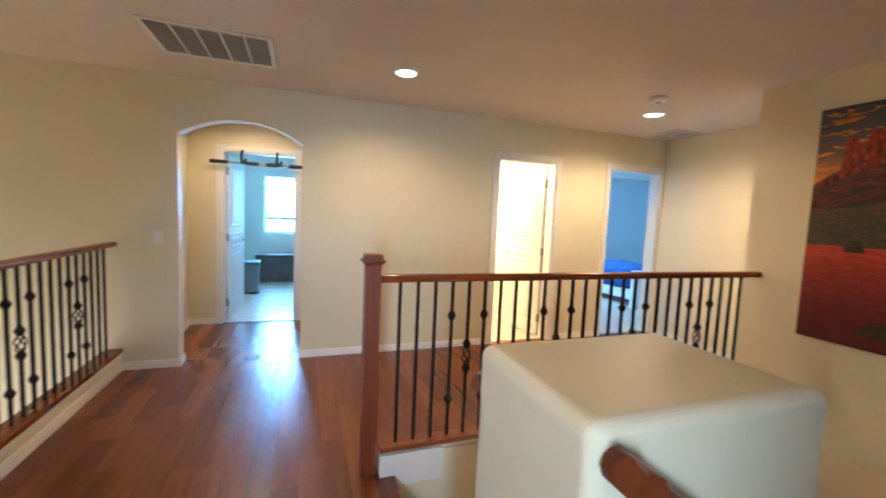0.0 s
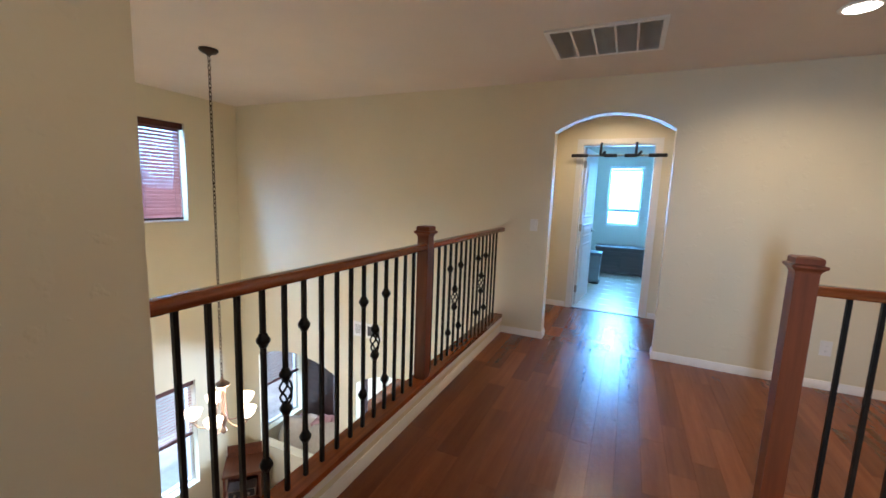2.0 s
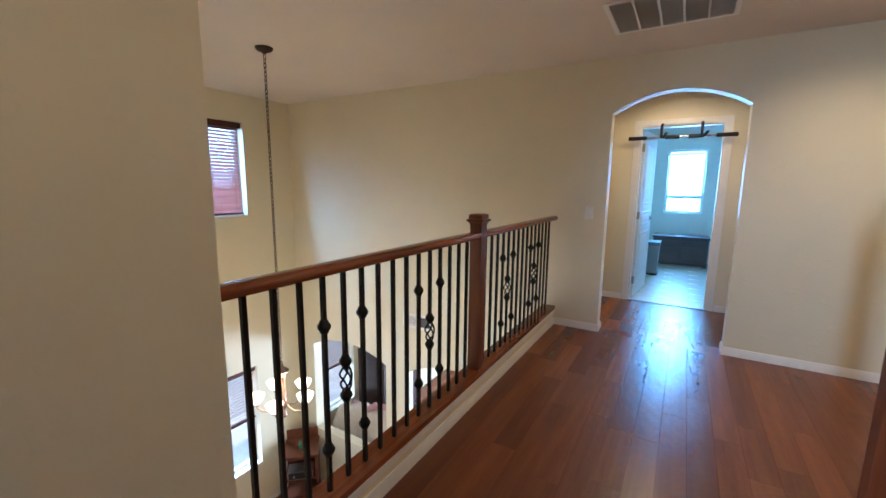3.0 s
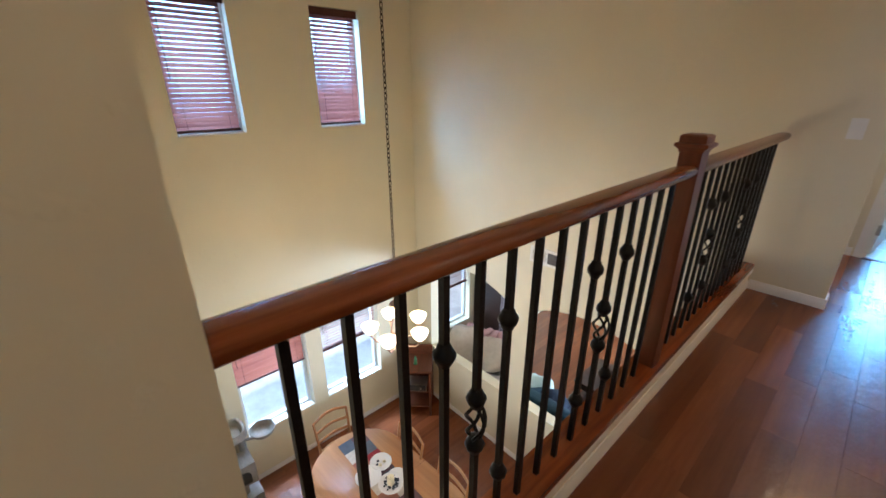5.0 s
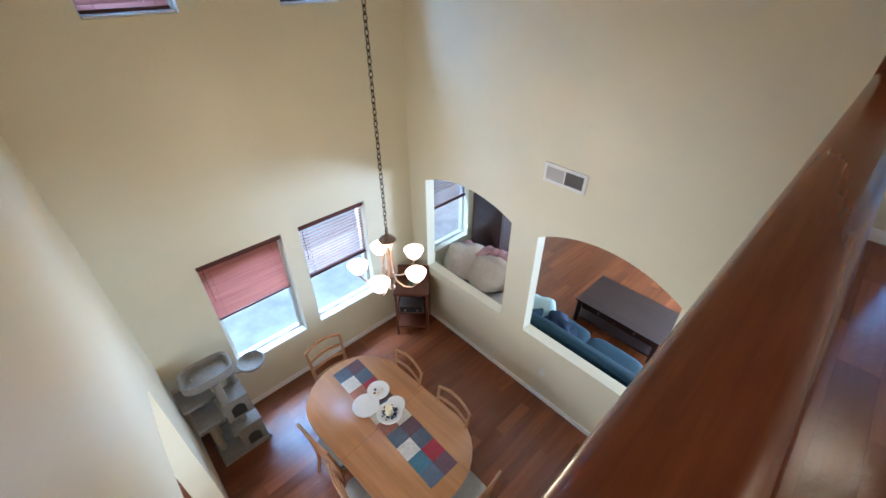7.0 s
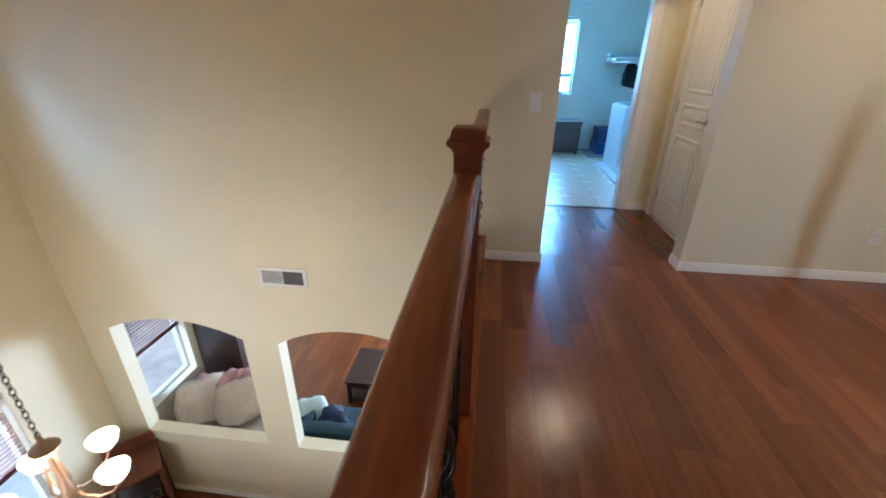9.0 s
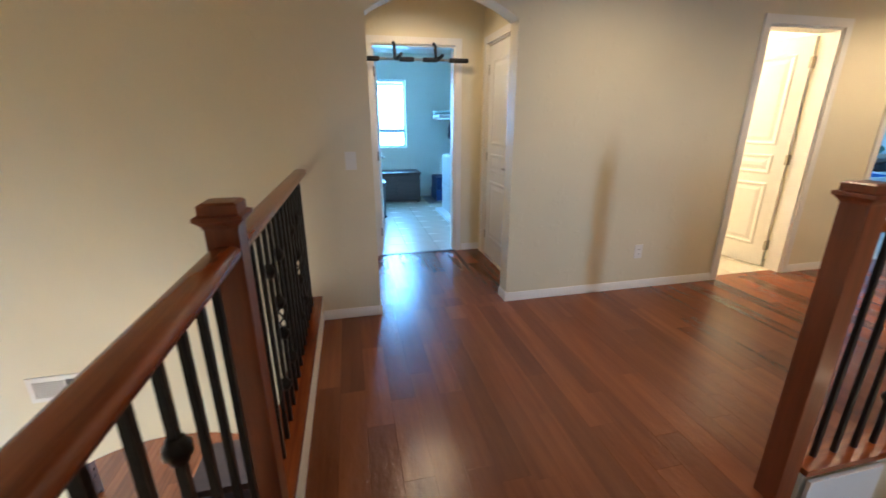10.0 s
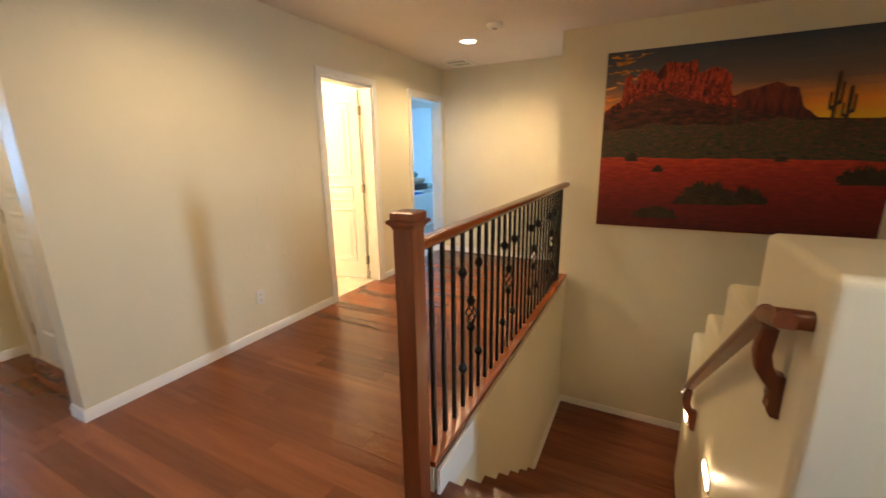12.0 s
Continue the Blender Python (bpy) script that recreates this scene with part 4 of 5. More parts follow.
window("window_1", "white-framed upper window behind a wooden blind", 3.077, 3.659, 0.938, 2.11)
window("window_2", "white-framed upper window behind a wooden blind", 4.44, 5.0, 0.938, 2.11)
window("window_3", "white-framed lower window, blind half raised", 3.07, 3.92, -2.58, -1.12)
window("window_4", "white-framed lower window, blind half raised", 4.118, 4.98, -2.58, -1.12)
window("window_5", "white-framed living room window, blind half raised", 6.12, 6.86, -2.47, -1.0)
blind("cherry wooden blind, lowered, slats half open", 3.077, 3.659, 2.11, 0.965, -51)
blind("cherry wooden blind, lowered, slats nearly shut", 4.44, 5.0, 2.11, 0.965, -54)
blind("cherry wooden blind, half raised, slats shut", 3.07, 3.92, -1.12, -1.86, -45)
blind("cherry wooden blind, half raised, slats open to the light", 4.118, 4.98, -1.12, -1.88, 25)
blind("wooden blind of the living room, half raised", 6.12, 6.86, -1.0, -1.74, 20)
for y0, y1, z in ((3.077, 3.659, 0.938), (4.44, 5.0, 0.938), (3.07, 3.92, -2.58), (4.118, 4.98, -2.58)):
    solid("window_sill", boxes((-5.925, -5.828, y0 + 0.012, y1 - 0.012, z + 0.002, z + 0.014)), TRIM, "white painted window sill", "trim", "structure", 0.003)


# ---- chandelier ----
def chandelier(cx, cy):
    th = thing("chandelier", "bronze five-arm chandelier with lit white glass shades on a long chain", "chandelier")
    bm = bmesh.new()
    lathe(bm, (cx, cy, TOP), [(0.07, 0.0), (0.07, -0.012), (0.055, -0.028), (0.02, -0.04), (0.012, -0.05), (0.0, -0.051)], 24)
    part("canopy", bm, BRONZE, th)
    # the chain: links turned by quarter
    bm = bmesh.new()
    z, k = TOP - 0.05, 0
    while z > -0.26:
        pts = []
        for i in range(9):
            a = math.tau * i / 8
            o, h = 0.011 * math.cos(a), 0.022 * math.sin(a)
            pts.append((cx + (o if k % 2 else 0), cy + (0 if k % 2 else o), z - 0.021 + h))
        tube(bm, pts, 0.0033, 5, caps=False)
        z -= 0.034
        k += 1
    part("chain", bm, BRONZE, th, "long bronze link chain")
    bm = bmesh.new()
    lathe(bm, (cx, cy, -0.82), [(0.004, 0.0), (0.018, 0.012), (0.03, 0.03), (0.022, 0.055), (0.014, 0.08), (0.03, 0.12), (0.036, 0.16), (0.018, 0.21), (0.013, 0.31), (0.02, 0.37), (0.012, 0.41), (0.05, 0.455), (0.062, 0.47), (0.05, 0.485), (0.015, 0.51), (0.008, 0.55), (0.0, 0.555)], 20)
    part("column", bm, COPPER, th, "turned pale copper-bronze column")
    for k in range(3):
        bm = bmesh.new()
        a = math.tau * k / 3
        tube(bm, [(cx + 0.045 * math.cos(a), cy + 0.045 * math.sin(a), -0.365), (cx + 0.03 * math.cos(a), cy + 0.03 * math.sin(a), -0.46), (cx + 0.055 * math.cos(a), cy + 0.055 * math.sin(a), -0.62), (cx + 0.02 * math.cos(a), cy + 0.02 * math.sin(a), -0.72)], 0.007, 6)
        part("scroll", bm, COPPER, th)
    for k in range(5):
        a = math.tau * k / 5 + 0.305
        c, s = math.cos(a), math.sin(a)
        arm = bmesh.new()
        tube(arm, [(cx + r * c, cy + r * s, z) for r, z in ((0.02, -0.66), (0.06, -0.71), (0.12, -0.735), (0.185, -0.715), (0.222, -0.675), (0.232, -0.645))], 0.007, 8)
        lathe(arm, (cx + 0.232 * c, cy + 0.232 * s, -0.655), [(0.012, 0.0), (0.026, 0.012), (0.03, 0.022), (0.02, 0.026)], 14)
        arm = part("arm", arm, COPPER, th, "curved pale copper-bronze arm")
        bm = bmesh.new()
        out = [(0.020, 0.0), (0.031, 0.008), (0.050, 0.028), (0.064, 0.050), (0.068, 0.065), (0.069, 0.077), (0.076, 0.086)]
        inn = [(r - 0.004, z + 0.002) for r, z in out[::-1]]
        lathe(bm, (cx + 0.232 * c, cy + 0.232 * s, -0.635), out + inn, 24)
        sh = part("shade", bm, SHADE, arm, "glowing frosted glass bell shade")
        sh.visible_shadow = False
    return th


SHADE = glow("lit_frosted_glass", (1.0, 0.84, 0.60), 2.2)
chandelier(-4.02, 4.055)
point_lamp("chandelier_light", (-4.02, 4.055, -0.44), 31, WARM, 0.2)


# ---- dining room ----
def rounded_table(bm, length, width, z0, z1, edge=0.0):
    r, seg = width / 2, 16
    pts = []
    for s in (1, -1):
        for i in range(seg + 1):
            a = -math.pi / 2 + math.pi * i / seg
            pts.append((s * (length / 2 - r * 0.92) + s * r * 0.92 * math.cos(a), s * r * math.sin(a)))
    lo = [bm.verts.new((x * (1 - edge), y * (1 - edge), z0)) for x, y in pts]
    mid = [bm.verts.new((x, y, z0 + (z1 - z0) * 0.35)) for x, y in pts]
    hi = [bm.verts.new((x, y, z1 - 0.004)) for x, y in pts]
    top = [bm.verts.new((x * 0.995, y * 0.995, z1)) for x, y in pts]
    for a, b in ((lo, mid), (mid, hi), (hi, top)):
        bridge(bm, a, b)
    bm.faces.new(top)
    bm.faces.new(lo[::-1])


def dining_table():
    th = thing("dining_table", "honey oak oval dining table with a patchwork runner", "dining table", pose(-4.09, 3.87, LOW, 0, 0, 4))
    bm = bmesh.new()
    rounded_table(bm, 1.92, 1.08, 0.72, 0.75, 0.012)
    part("tabletop", bm, OAK, th)
    bm = bmesh.new()
    rounded_table(bm, 1.62, 0.86, 0.64, 0.72)
    part("apron", bm, OAK, th)
    for x in (-0.62, 0.62):
        for y in (-0.32, 0.32):
            bm = bmesh.new()
            lathe(bm, (x, y, 0), [(0.022, 0), (0.03, 0.03), (0.02, 0.06), (0.028, 0.16), (0.038, 0.32), (0.032, 0.46), (0.042, 0.52), (0.036, 0.55), (0.042, 0.58), (0.042, 0.66)], 16)
            part("leg", bm, OAK, th)
    part("leaf_seam", boxes((-0.0012, 0.0012, -0.53, 0.53, 0.7495, 0.7507)), ESPRESSO, th)


dining_table()


def patch_cloth(name, color, k=0.25):
    return plain(name, color, 0.9, var=k, scale=30, relief=0.2, relief_scale=200)


CLOTHS = [patch_cloth(n, c) for n, c in (("slate_patch", (0.09, 0.11, 0.14)), ("red_patch", (0.26, 0.025, 0.035)), ("cream_patch", (0.58, 0.53, 0.45)), ("plum_patch", (0.11, 0.06, 0.07)), ("rust_patch", (0.32, 0.13, 0.08)), ("teal_patch", (0.06, 0.13, 0.17)))]


def runner():
    th = thing("table_runner", "patchwork table runner in red, slate and cream", "table runner", pose(-4.12, 3.94, LOW + 0.7505, 0, 0, 0))
    rng = random.Random(4)
    n, w = 10, 0.165
    for i in range(n):
        for j in range(2):
            x, y = -0.82 + i * 0.164, -w + j * w
            part("patch", boxes((x, x + 0.163, y, y + w - 0.001, 0.0, 0.0035 + 0.0006 * ((i + j) % 2))), CLOTHS[(i * 2 + j * 3 + rng.choice((0, 0, 1))) % 6], th, smooth=False)


runner()
PORCELAIN = plain("white_porcelain", (0.80, 0.79, 0.77), 0.2, var=0.03)
WAX = plain("cream_wax", (0.78, 0.70, 0.48), 0.5, var=0.05)
BERRY = plain("dark_berries", (0.015, 0.02, 0.035), 0.35, var=0.4)


def plate(label, x, y, r, z=0.7555):
    th = thing("plate", label, "plate", pose(x, y, LOW + z), "plates on the table")
    bm = bmesh.new()
    lathe(bm, (0, 0, 0), [(r * 0.55, 0), (r * 0.6, 0.004), (r * 0.96, 0.018), (r, 0.022), (r * 0.985, 0.024), (r * 0.62, 0.010), (r * 0.5, 0.007), (0.0, 0.007)], 32)
    part("dish", bm, PORCELAIN, th)
    return th


plate("round white plate on the runner", -4.36, 3.82, 0.14, 0.757)
t2 = plate("white plate with small keepsakes on it", -4.42, 4.02, 0.12, 0.757)
for x, y, r in ((0.02, 0.03, 0.018), (-0.03, -0.02, 0.014), (0.03, -0.03, 0.02), (0.0, -0.05, 0.013)):
    bm = bmesh.new()
    lathe(bm, (x, y, 0.007), [(0.004, 0), (r, r * 0.5), (r * 0.9, r), (r * 0.4, r * 1.4), (0, r * 1.45)], 10)
    part("keepsake", bm, BERRY if r < 0.015 else WAX, t2)
plate("white plate beneath the candle dish", -4.16, 4.05, 0.10, 0.757)


def candle_dish():
    th = thing("candle_dish", "white pedestal dish with a cream pillar candle and dark berries", "candle dish", pose(-4.10, 3.93, LOW + 0.757))
    bm = bmesh.new()
    lathe(bm, (0, 0, 0), [(0.05, 0), (0.045, 0.01), (0.02, 0.025), (0.03, 0.04), (0.10, 0.052), (0.13, 0.068), (0.125, 0.07), (0.095, 0.058), (0.0, 0.056)], 32)
    part("dish", bm, PORCELAIN, th)
    bm = bmesh.new()
    lathe(bm, (0, 0, 0.057), [(0.036, 0), (0.038, 0.004), (0.038, 0.095), (0.035, 0.099), (0.028, 0.092), (0.0, 0.088)], 28)
    can = part("candle", bm, WAX, th, "cream pillar candle")
    bm = bmesh.new()
    tube(bm, [(0, 0, 0.144), (0.001, 0, 0.156), (0.003, 0, 0.162)], 0.0014, 5)
    part("wick", bm, BERRY, can)
    bm = bmesh.new()
    rng = random.Random(8)
    for i in range(46):
        a, r = rng.uniform(0, math.tau), rng.uniform(0.05, 0.085)
        q = 0.0105
        lathe(bm, (r * math.cos(a), r * math.sin(a), 0.058 + rng.uniform(0, 0.014)), [(0.002, 0), (q * 0.8, q * 0.4), (q, q), (q * 0.8, q * 1.6), (0.002, q * 2)], 7)
    part("berry_ring", bm, BERRY, th, "wreath of dark berries")


candle_dish()
SEATCLOTH = plain("grey_beige_seat_cloth", (0.36, 0.34, 0.30), 0.85, var=0.12, scale=40, relief=0.2, relief_scale=220)
CHAIRWOOD = timber("oak_chair_wood", (0.24, 0.10, 0.035), (0.42, 0.20, 0.075), 0.35, "z", 30, 0.08, 0.06, 0.1)


def dining_chair(m):
    """Faces +y; the back is at -y."""
    th = thing("dining_chair", "oak dining chair with a serpentine ladder back and padded seat", "chair", m, "chairs round the dining table")
    bm = bmesh.new()
    cushion(bm, 0.46, 0.44, 0.07, 8, 5)
    part("seat", bm, SEATCLOTH, th, "padded grey-beige seat", at=pose(0, 0.0, 0.425))
    part("seat_frame", boxes((-0.22, 0.22, -0.21, 0.21, 0.38, 0.44)), CHAIRWOOD, th, "", 0.006)
    for s in (-1, 1):
        bm = bmesh.new()
        tube(bm, [(s * 0.205, 0.19, 0), (s * 0.20, 0.185, 0.2), (s * 0.195, 0.18, 0.42)], [0.014, 0.019, 0.022], 10)
        part("leg", bm, CHAIRWOOD, th)
        bm = bmesh.new()
        tube(bm, [(s * 0.20, -0.25, 0), (s * 0.20, -0.20, 0.22), (s * 0.20, -0.20, 0.44), (s * 0.205, -0.235, 0.70), (s * 0.215, -0.28, 0.95)], [0.015, 0.018, 0.02, 0.017, 0.014], 10)
        part("back_post", bm, CHAIRWOOD, th)
    for z, y, rise in ((0.55, -0.212, 0.014), (0.68, -0.232, 0.02), (0.81, -0.253, 0.026), (0.945, -0.279, 0.045)):
        bm = bmesh.new()
        n = 14
        rows = []
        for i in range(n + 1):
            u = -1 + 2 * i / n
            x = u * 0.212
            h = rise * (math.cos(u * math.pi) * 0.5 + 0.5) + (0.012 * math.sin(abs(u) * math.pi) if rise > 0.04 else 0)
            bow = -0.02 * (1 - u * u)
            rows.append([bm.verts.new((x, y + bow + dy, z + h + dz)) for dy, dz in ((-0.008, -0.018), (0.008, -0.018), (0.009, 0.014), (0.0, 0.02), (-0.009, 0.014))])
        for a, b in zip(rows, rows[1:]):
            bridge(bm, a, b)
        bm.faces.new(rows[0][::-1])
        bm.faces.new(rows[-1])
        part("crest_rail" if rise > 0.04 else "ladder_rail", bm, CHAIRWOOD, th)
    for y in (0.185, -0.2):
        bm = bmesh.new()
        tube(bm, [(-0.2, y, 0.2), (0.2, y, 0.2)], 0.009, 8)
        part("stretcher", bm, CHAIRWOOD, th)
    return th


c0 = dining_chair(pose(-4.97, 3.86, LOW, 0, 0, -90))
for x, y, a in ((-4.38, 4.14, 180), (-3.70, 4.17, 180), (-4.36, 3.49, 8), (-3.76, 3.45, -6), (-3.20, 4.02, 92)):
    copy_thing(c0, pose(x, y, LOW, 0, 0, a))

PLUSH = plain("grey_plush_carpet", (0.27, 0.245, 0.22), 0.95, var=0.22, scale=50, relief=0.9, relief_scale=260)
SISAL = plain("sisal_rope", (0.50, 0.42, 0.28), 0.9, var=0.2, scale=80, relief=0.8, relief_scale=180)
# near-black colour for plates that imitate the shade inside holes
DARKHOLE = plain("dark_hole_shade", (0.035, 0.03, 0.028), 0.95)


def cat_tree(m):
    th = thing("cat_tree", "grey plush cat tree with two houses, perches and a basket", "cat tree", m)

    def plush(name, bounds, b=0.02, label=""):
        return part(name, boxes(bounds), PLUSH, th, label, b)
    plush("base", (-0.26, 0.24, -0.22, 0.30, 0, 0.045))
    for name, x0, x1, y0, y1, z0, z1 in (("lower_house", -0.02, 0.22, 0.02, 0.28, 0.045, 0.34), ("upper_house", -0.04, 0.20, 0.0, 0.26, 0.56, 0.84)):
        house = plush(name, (x0, x1, y0, y1, z0, z1), 0.025, "plush cat house with a round door")
        # the door is a dark plate, its inner shade put into the colour
        bm = bmesh.new()
        n = 18
        pts = []
        for i in range(n + 1):
            a = math.pi * i / n
            pts.append(((y0 + y1) / 2 + 0.07 * math.cos(a), z0 + 0.13 + 0.07 * math.sin(a)))
        pts += [((y0 + y1) / 2 - 0.07, z0 + 0.03), ((y0 + y1) / 2 + 0.07, z0 + 0.03)]
        a = [bm.verts.new((x1 + 0.002, y, z)) for y, z in pts]
        b = [bm.verts.new((x1 - 0.004, y, z)) for y, z in pts]
        bm.faces.new(a)
        bm.faces.new(b[::-1])
        bridge(bm, a, b)
        part("doorway", bm, DARKHOLE, house, "dark arched plate standing for the shaded doorway")
    plush("platform", (-0.04, 0.22, -0.02, 0.28, 0.34, 0.385))
    plush("perch", (-0.16, 0.16, -0.26, -0.03, 0.60, 0.645), 0.02)
    plush("perch", (-0.24, 0.06, -0.30, 0.0, 0.86, 0.90), 0.02)
    for x, y, z0, z1 in ((0.02, -0.16, 0.045, 0.60), (-0.17, -0.14, 0.045, 0.86), (-0.17, 0.2, 0.045, 1.12), (0.1, 0.13, 0.385, 0.56), (0.12, 0.05, 0.84, 1.12), (-0.06, 0.22, 0.84, 1.12)):
        bm = bmesh.new()
        tube(bm, [(x, y, z0), (x, y, z1)], 0.04, 16)
        part("scratching_post", bm, SISAL if z0 < 0.3 else PLUSH, th, "sisal-wrapped post" if z0 < 0.3 else "")
    # the top bed: a shallow tray with a padded rim
    bm = bmesh.new()
    n = 40
    rows = []
    for r, z in ((0.8, 1.12), (0.96, 1.125), (1.05, 1.15), (1.06, 1.20), (1.0, 1.235), (0.9, 1.225), (0.85, 1.18), (0.8, 1.16), (0.02, 1.155)):
        ringv = []
        for i in range(n):
            a = math.tau * i / n
            c, s = math.cos(a), math.sin(a)
            q = (abs(c) ** 4 + abs(s) ** 4) ** -0.25
            ringv.append(bm.verts.new((0.0 + 0.155 * r * q * c, 0.03 + 0.235 * r * q * s, z)))
        rows.append(ringv)
    for a, b in zip(rows, rows[1:]):
        bridge(bm, a, b)
    bm.faces.new(rows[0][::-1])
    bm.faces.new(rows[-1])
    part("top_bed", bm, PLUSH, th, "padded plush tray bed")
    # the round basket on an arm
    bm = bmesh.new()
    prof = [(0.03, 0.0), (0.08, 0.015), (0.115, 0.05), (0.13, 0.085), (0.136, 0.10), (0.128, 0.105), (0.11, 0.06), (0.07, 0.03), (0.0, 0.025)]
    lathe(bm, (0.10, 0.42, 1.03), prof, 28)
    part("basket", bm, PLUSH, th, "round plush basket perch")
    bm = bmesh.new()
    tube(bm, [(0.06, 0.22, 1.06), (0.09, 0.32, 1.05)], 0.016, 8)
    part("basket_arm", bm, PLUSH, th)
    bm = bmesh.new()
    cushion(bm, 0.04, 0.03, 0.03, 6, 2)
    part("toy", bm, SISAL, th, "small straw toy", at=pose(-0.02, -0.10, 1.155))
    return th


cat_tree(pose(-5.50, 2.72, LOW))


def side_cabinet():
    th = thing("phone_cabinet", "red-brown wooden stand with a slanted top and a radio shelf", "cabinet", pose(-5.48, 5.37, LOW, 0, 0, -45) @ Matrix.Diagonal((0.76, 0.86, 0.98, 1)))
    part("top", boxes((-0.30, 0.30, -0.27, 0.29, 0.80, 0.835)), DESKWOOD, th, "", 0.005)
    part("back_rest", boxes((-0.29, -0.26, -0.25, 0.27, 0.835, 1.0)), DESKWOOD, th, "", 0.008)
    part("shelf", boxes((-0.28, 0.28, -0.25, 0.27, 0.44, 0.465)), DESKWOOD, th, "", 0.003)
    part("lower_shelf", boxes((-0.28, 0.28, -0.25, 0.27, 0.16, 0.185)), DESKWOOD, th, "", 0.003)
    part("back_panel", boxes((-0.285, -0.27, -0.25, 0.27, 0.16, 0.80)), DESKWOOD, th)
    part("side_panel", boxes((-0.27, 0.27, 0.255, 0.27, 0.185, 0.80)), DESKWOOD, th)
    for x in (-0.27, 0.27):
        for y in (-0.24, 0.26):
            part("leg", boxes((x - 0.018, x + 0.018, y - 0.018, y + 0.018, 0, 0.80)), DESKWOOD, th, "", 0.004)
    r = thing("radio", "silver and black table radio on the cabinet shelf", "radio", pose(-5.40, 5.29, LOW + 0.456, 0, 0, -45) @ Matrix.Diagonal((0.9, 0.86, 0.9, 1)))
    part("case", boxes((-0.11, 0.11, -0.2, 0.2, 0, 0.13)), NICKEL, r, "silver casing", 0.01)
    part("front", boxes((0.108, 0.116, -0.185, 0.185, 0.012, 0.118)), RUBBER, r, "black front panel", 0.003)
    for y in (-0.1, 0.1):
        bm = bmesh.new()
        tube(bm, [(0.115, y, 0.06), (0.13, y, 0.06)], 0.018, 14)
        part("knob", bm, NICKEL, r)
    f = thing("figurine", "small green and red ornament on the cabinet", "ornament", pose(-5.44, 5.33, LOW + 0.8185))
    bm = bmesh.new()
    lathe(bm, (0, 0, 0), [(0.025, 0), (0.03, 0.01), (0.022, 0.05), (0.028, 0.08), (0.012, 0.11), (0.018, 0.13), (0.0, 0.15)], 14)
    part("body", bm, plain("green_glaze", (0.05, 0.16, 0.07), 0.3), f)


side_cabinet()

# ---- living room ----
solid("wall_living_west", boxes((-5.985, -5.827, 5.851, 6.12, LOW, -0.28), (-5.985, -5.827, 6.86, 11.0, LOW, -0.28), (-5.985, -5.827, 6.12, 6.86, LOW, -2.47), (-5.985, -5.827, 6.12, 6.86, -1.0, -0.28)), WALL, "cream living room wall with a window", "wall", "structure")
solid("ceiling_living", boxes((-5.985, 4.0, 5.851, 11.2, -0.40, -0.29)), CEIL, "painted living room ceiling", "ceiling", "structure")
wall("wall_living_north", "x", 11.0, 0.15, -5.985, 4.0, LOW, -0.3, [(-2.2, 0.2, -3.0, -1.1, 0)], WALL, "cream living room wall with a glass door opening")
wall("wall_living_east", "y", 1.0, 0.12, 5.851, 11.0, LOW, -0.3, [], WALL, "cream living room wall")
TEAL = plain("teal_blue_upholstery", (0.006, 0.030, 0.048), 0.85, var=0.2, scale=25, relief=0.3, relief_scale=160)
TEALDARK = plain("navy_throw_cloth", (0.018, 0.03, 0.06), 0.9, var=0.3, scale=20, relief=0.3, relief_scale=120)
MINT = plain("pale_mint_pillow_cloth", (0.42, 0.52, 0.50), 0.9, var=0.2, scale=12, relief=0.4, relief_scale=60)
CREAMFUR = plain("cream_plush_blanket", (0.46, 0.38, 0.31), 0.95, var=0.12, scale=16, relief=0.8, relief_scale=70)
PINKFUR = plain("dusty_pink_blanket", (0.42, 0.24, 0.24), 0.95, var=0.15, scale=14, relief=0.7, relief_scale=50)


def sofa():
    th = thing("sofa", "teal blue fabric sofa with its back to the arched opening", "sofa", pose(-2.98, 6.36, LOW))
    part("base", boxes((-1.1, 1.1, -0.42, 0.44, 0.10, 0.30)), TEAL, th, "", 0.03)
    bm = bmesh.new()
    cushion(bm, 2.2, 0.19, 0.75, 12, 6)
    part("backrest", bm, TEAL, th, at=pose(0, -0.36, 0.20))
    for x in (-0.72, 0.0, 0.72):
        bm = bmesh.new()
        cushion(bm, 0.72, 0.64, 0.17, 10, 5)
        part("seat_cushion", bm, TEAL, th, at=pose(x, 0.1, 0.29))
    for s in (-1, 1):
        bm = bmesh.new()
        cushion(bm, 0.22, 0.86, 0.56, 10, 6)
        part("armrest", bm, TEAL, th, at=pose(s * 1.1, 0.0, 0.08))
        for y in (-0.36, 0.38):
            bm = bmesh.new()
            tube(bm, [(s * 1.0, y, 0), (s * 1.0, y, 0.11)], [0.02, 0.028], 10)
            part("foot", bm, ESPRESSO, th)


sofa()
th = thing("throw_pillow", "pale mint throw pillow on the sofa", "pillow", pose(-4.0, 6.38, LOW + 0.43, 0, 0, 0))
bm = bmesh.new()
cushion(bm, 0.42, 0.15, 0.38, 10, 3, 0.03, 2)
part("cover", bm, MINT, th, at=pose(0, 0, 0, -38, 8, 35))
th = thing("throw_blanket", "navy throw blanket heaped on the sofa", "blanket", pose(-3.70, 6.42, LOW + 0.43))
bm = bmesh.new()
cushion(bm, 0.42, 0.36, 0.24, 12, 2.6, 0.09, 5)
part("cloth", bm, TEALDARK, th)


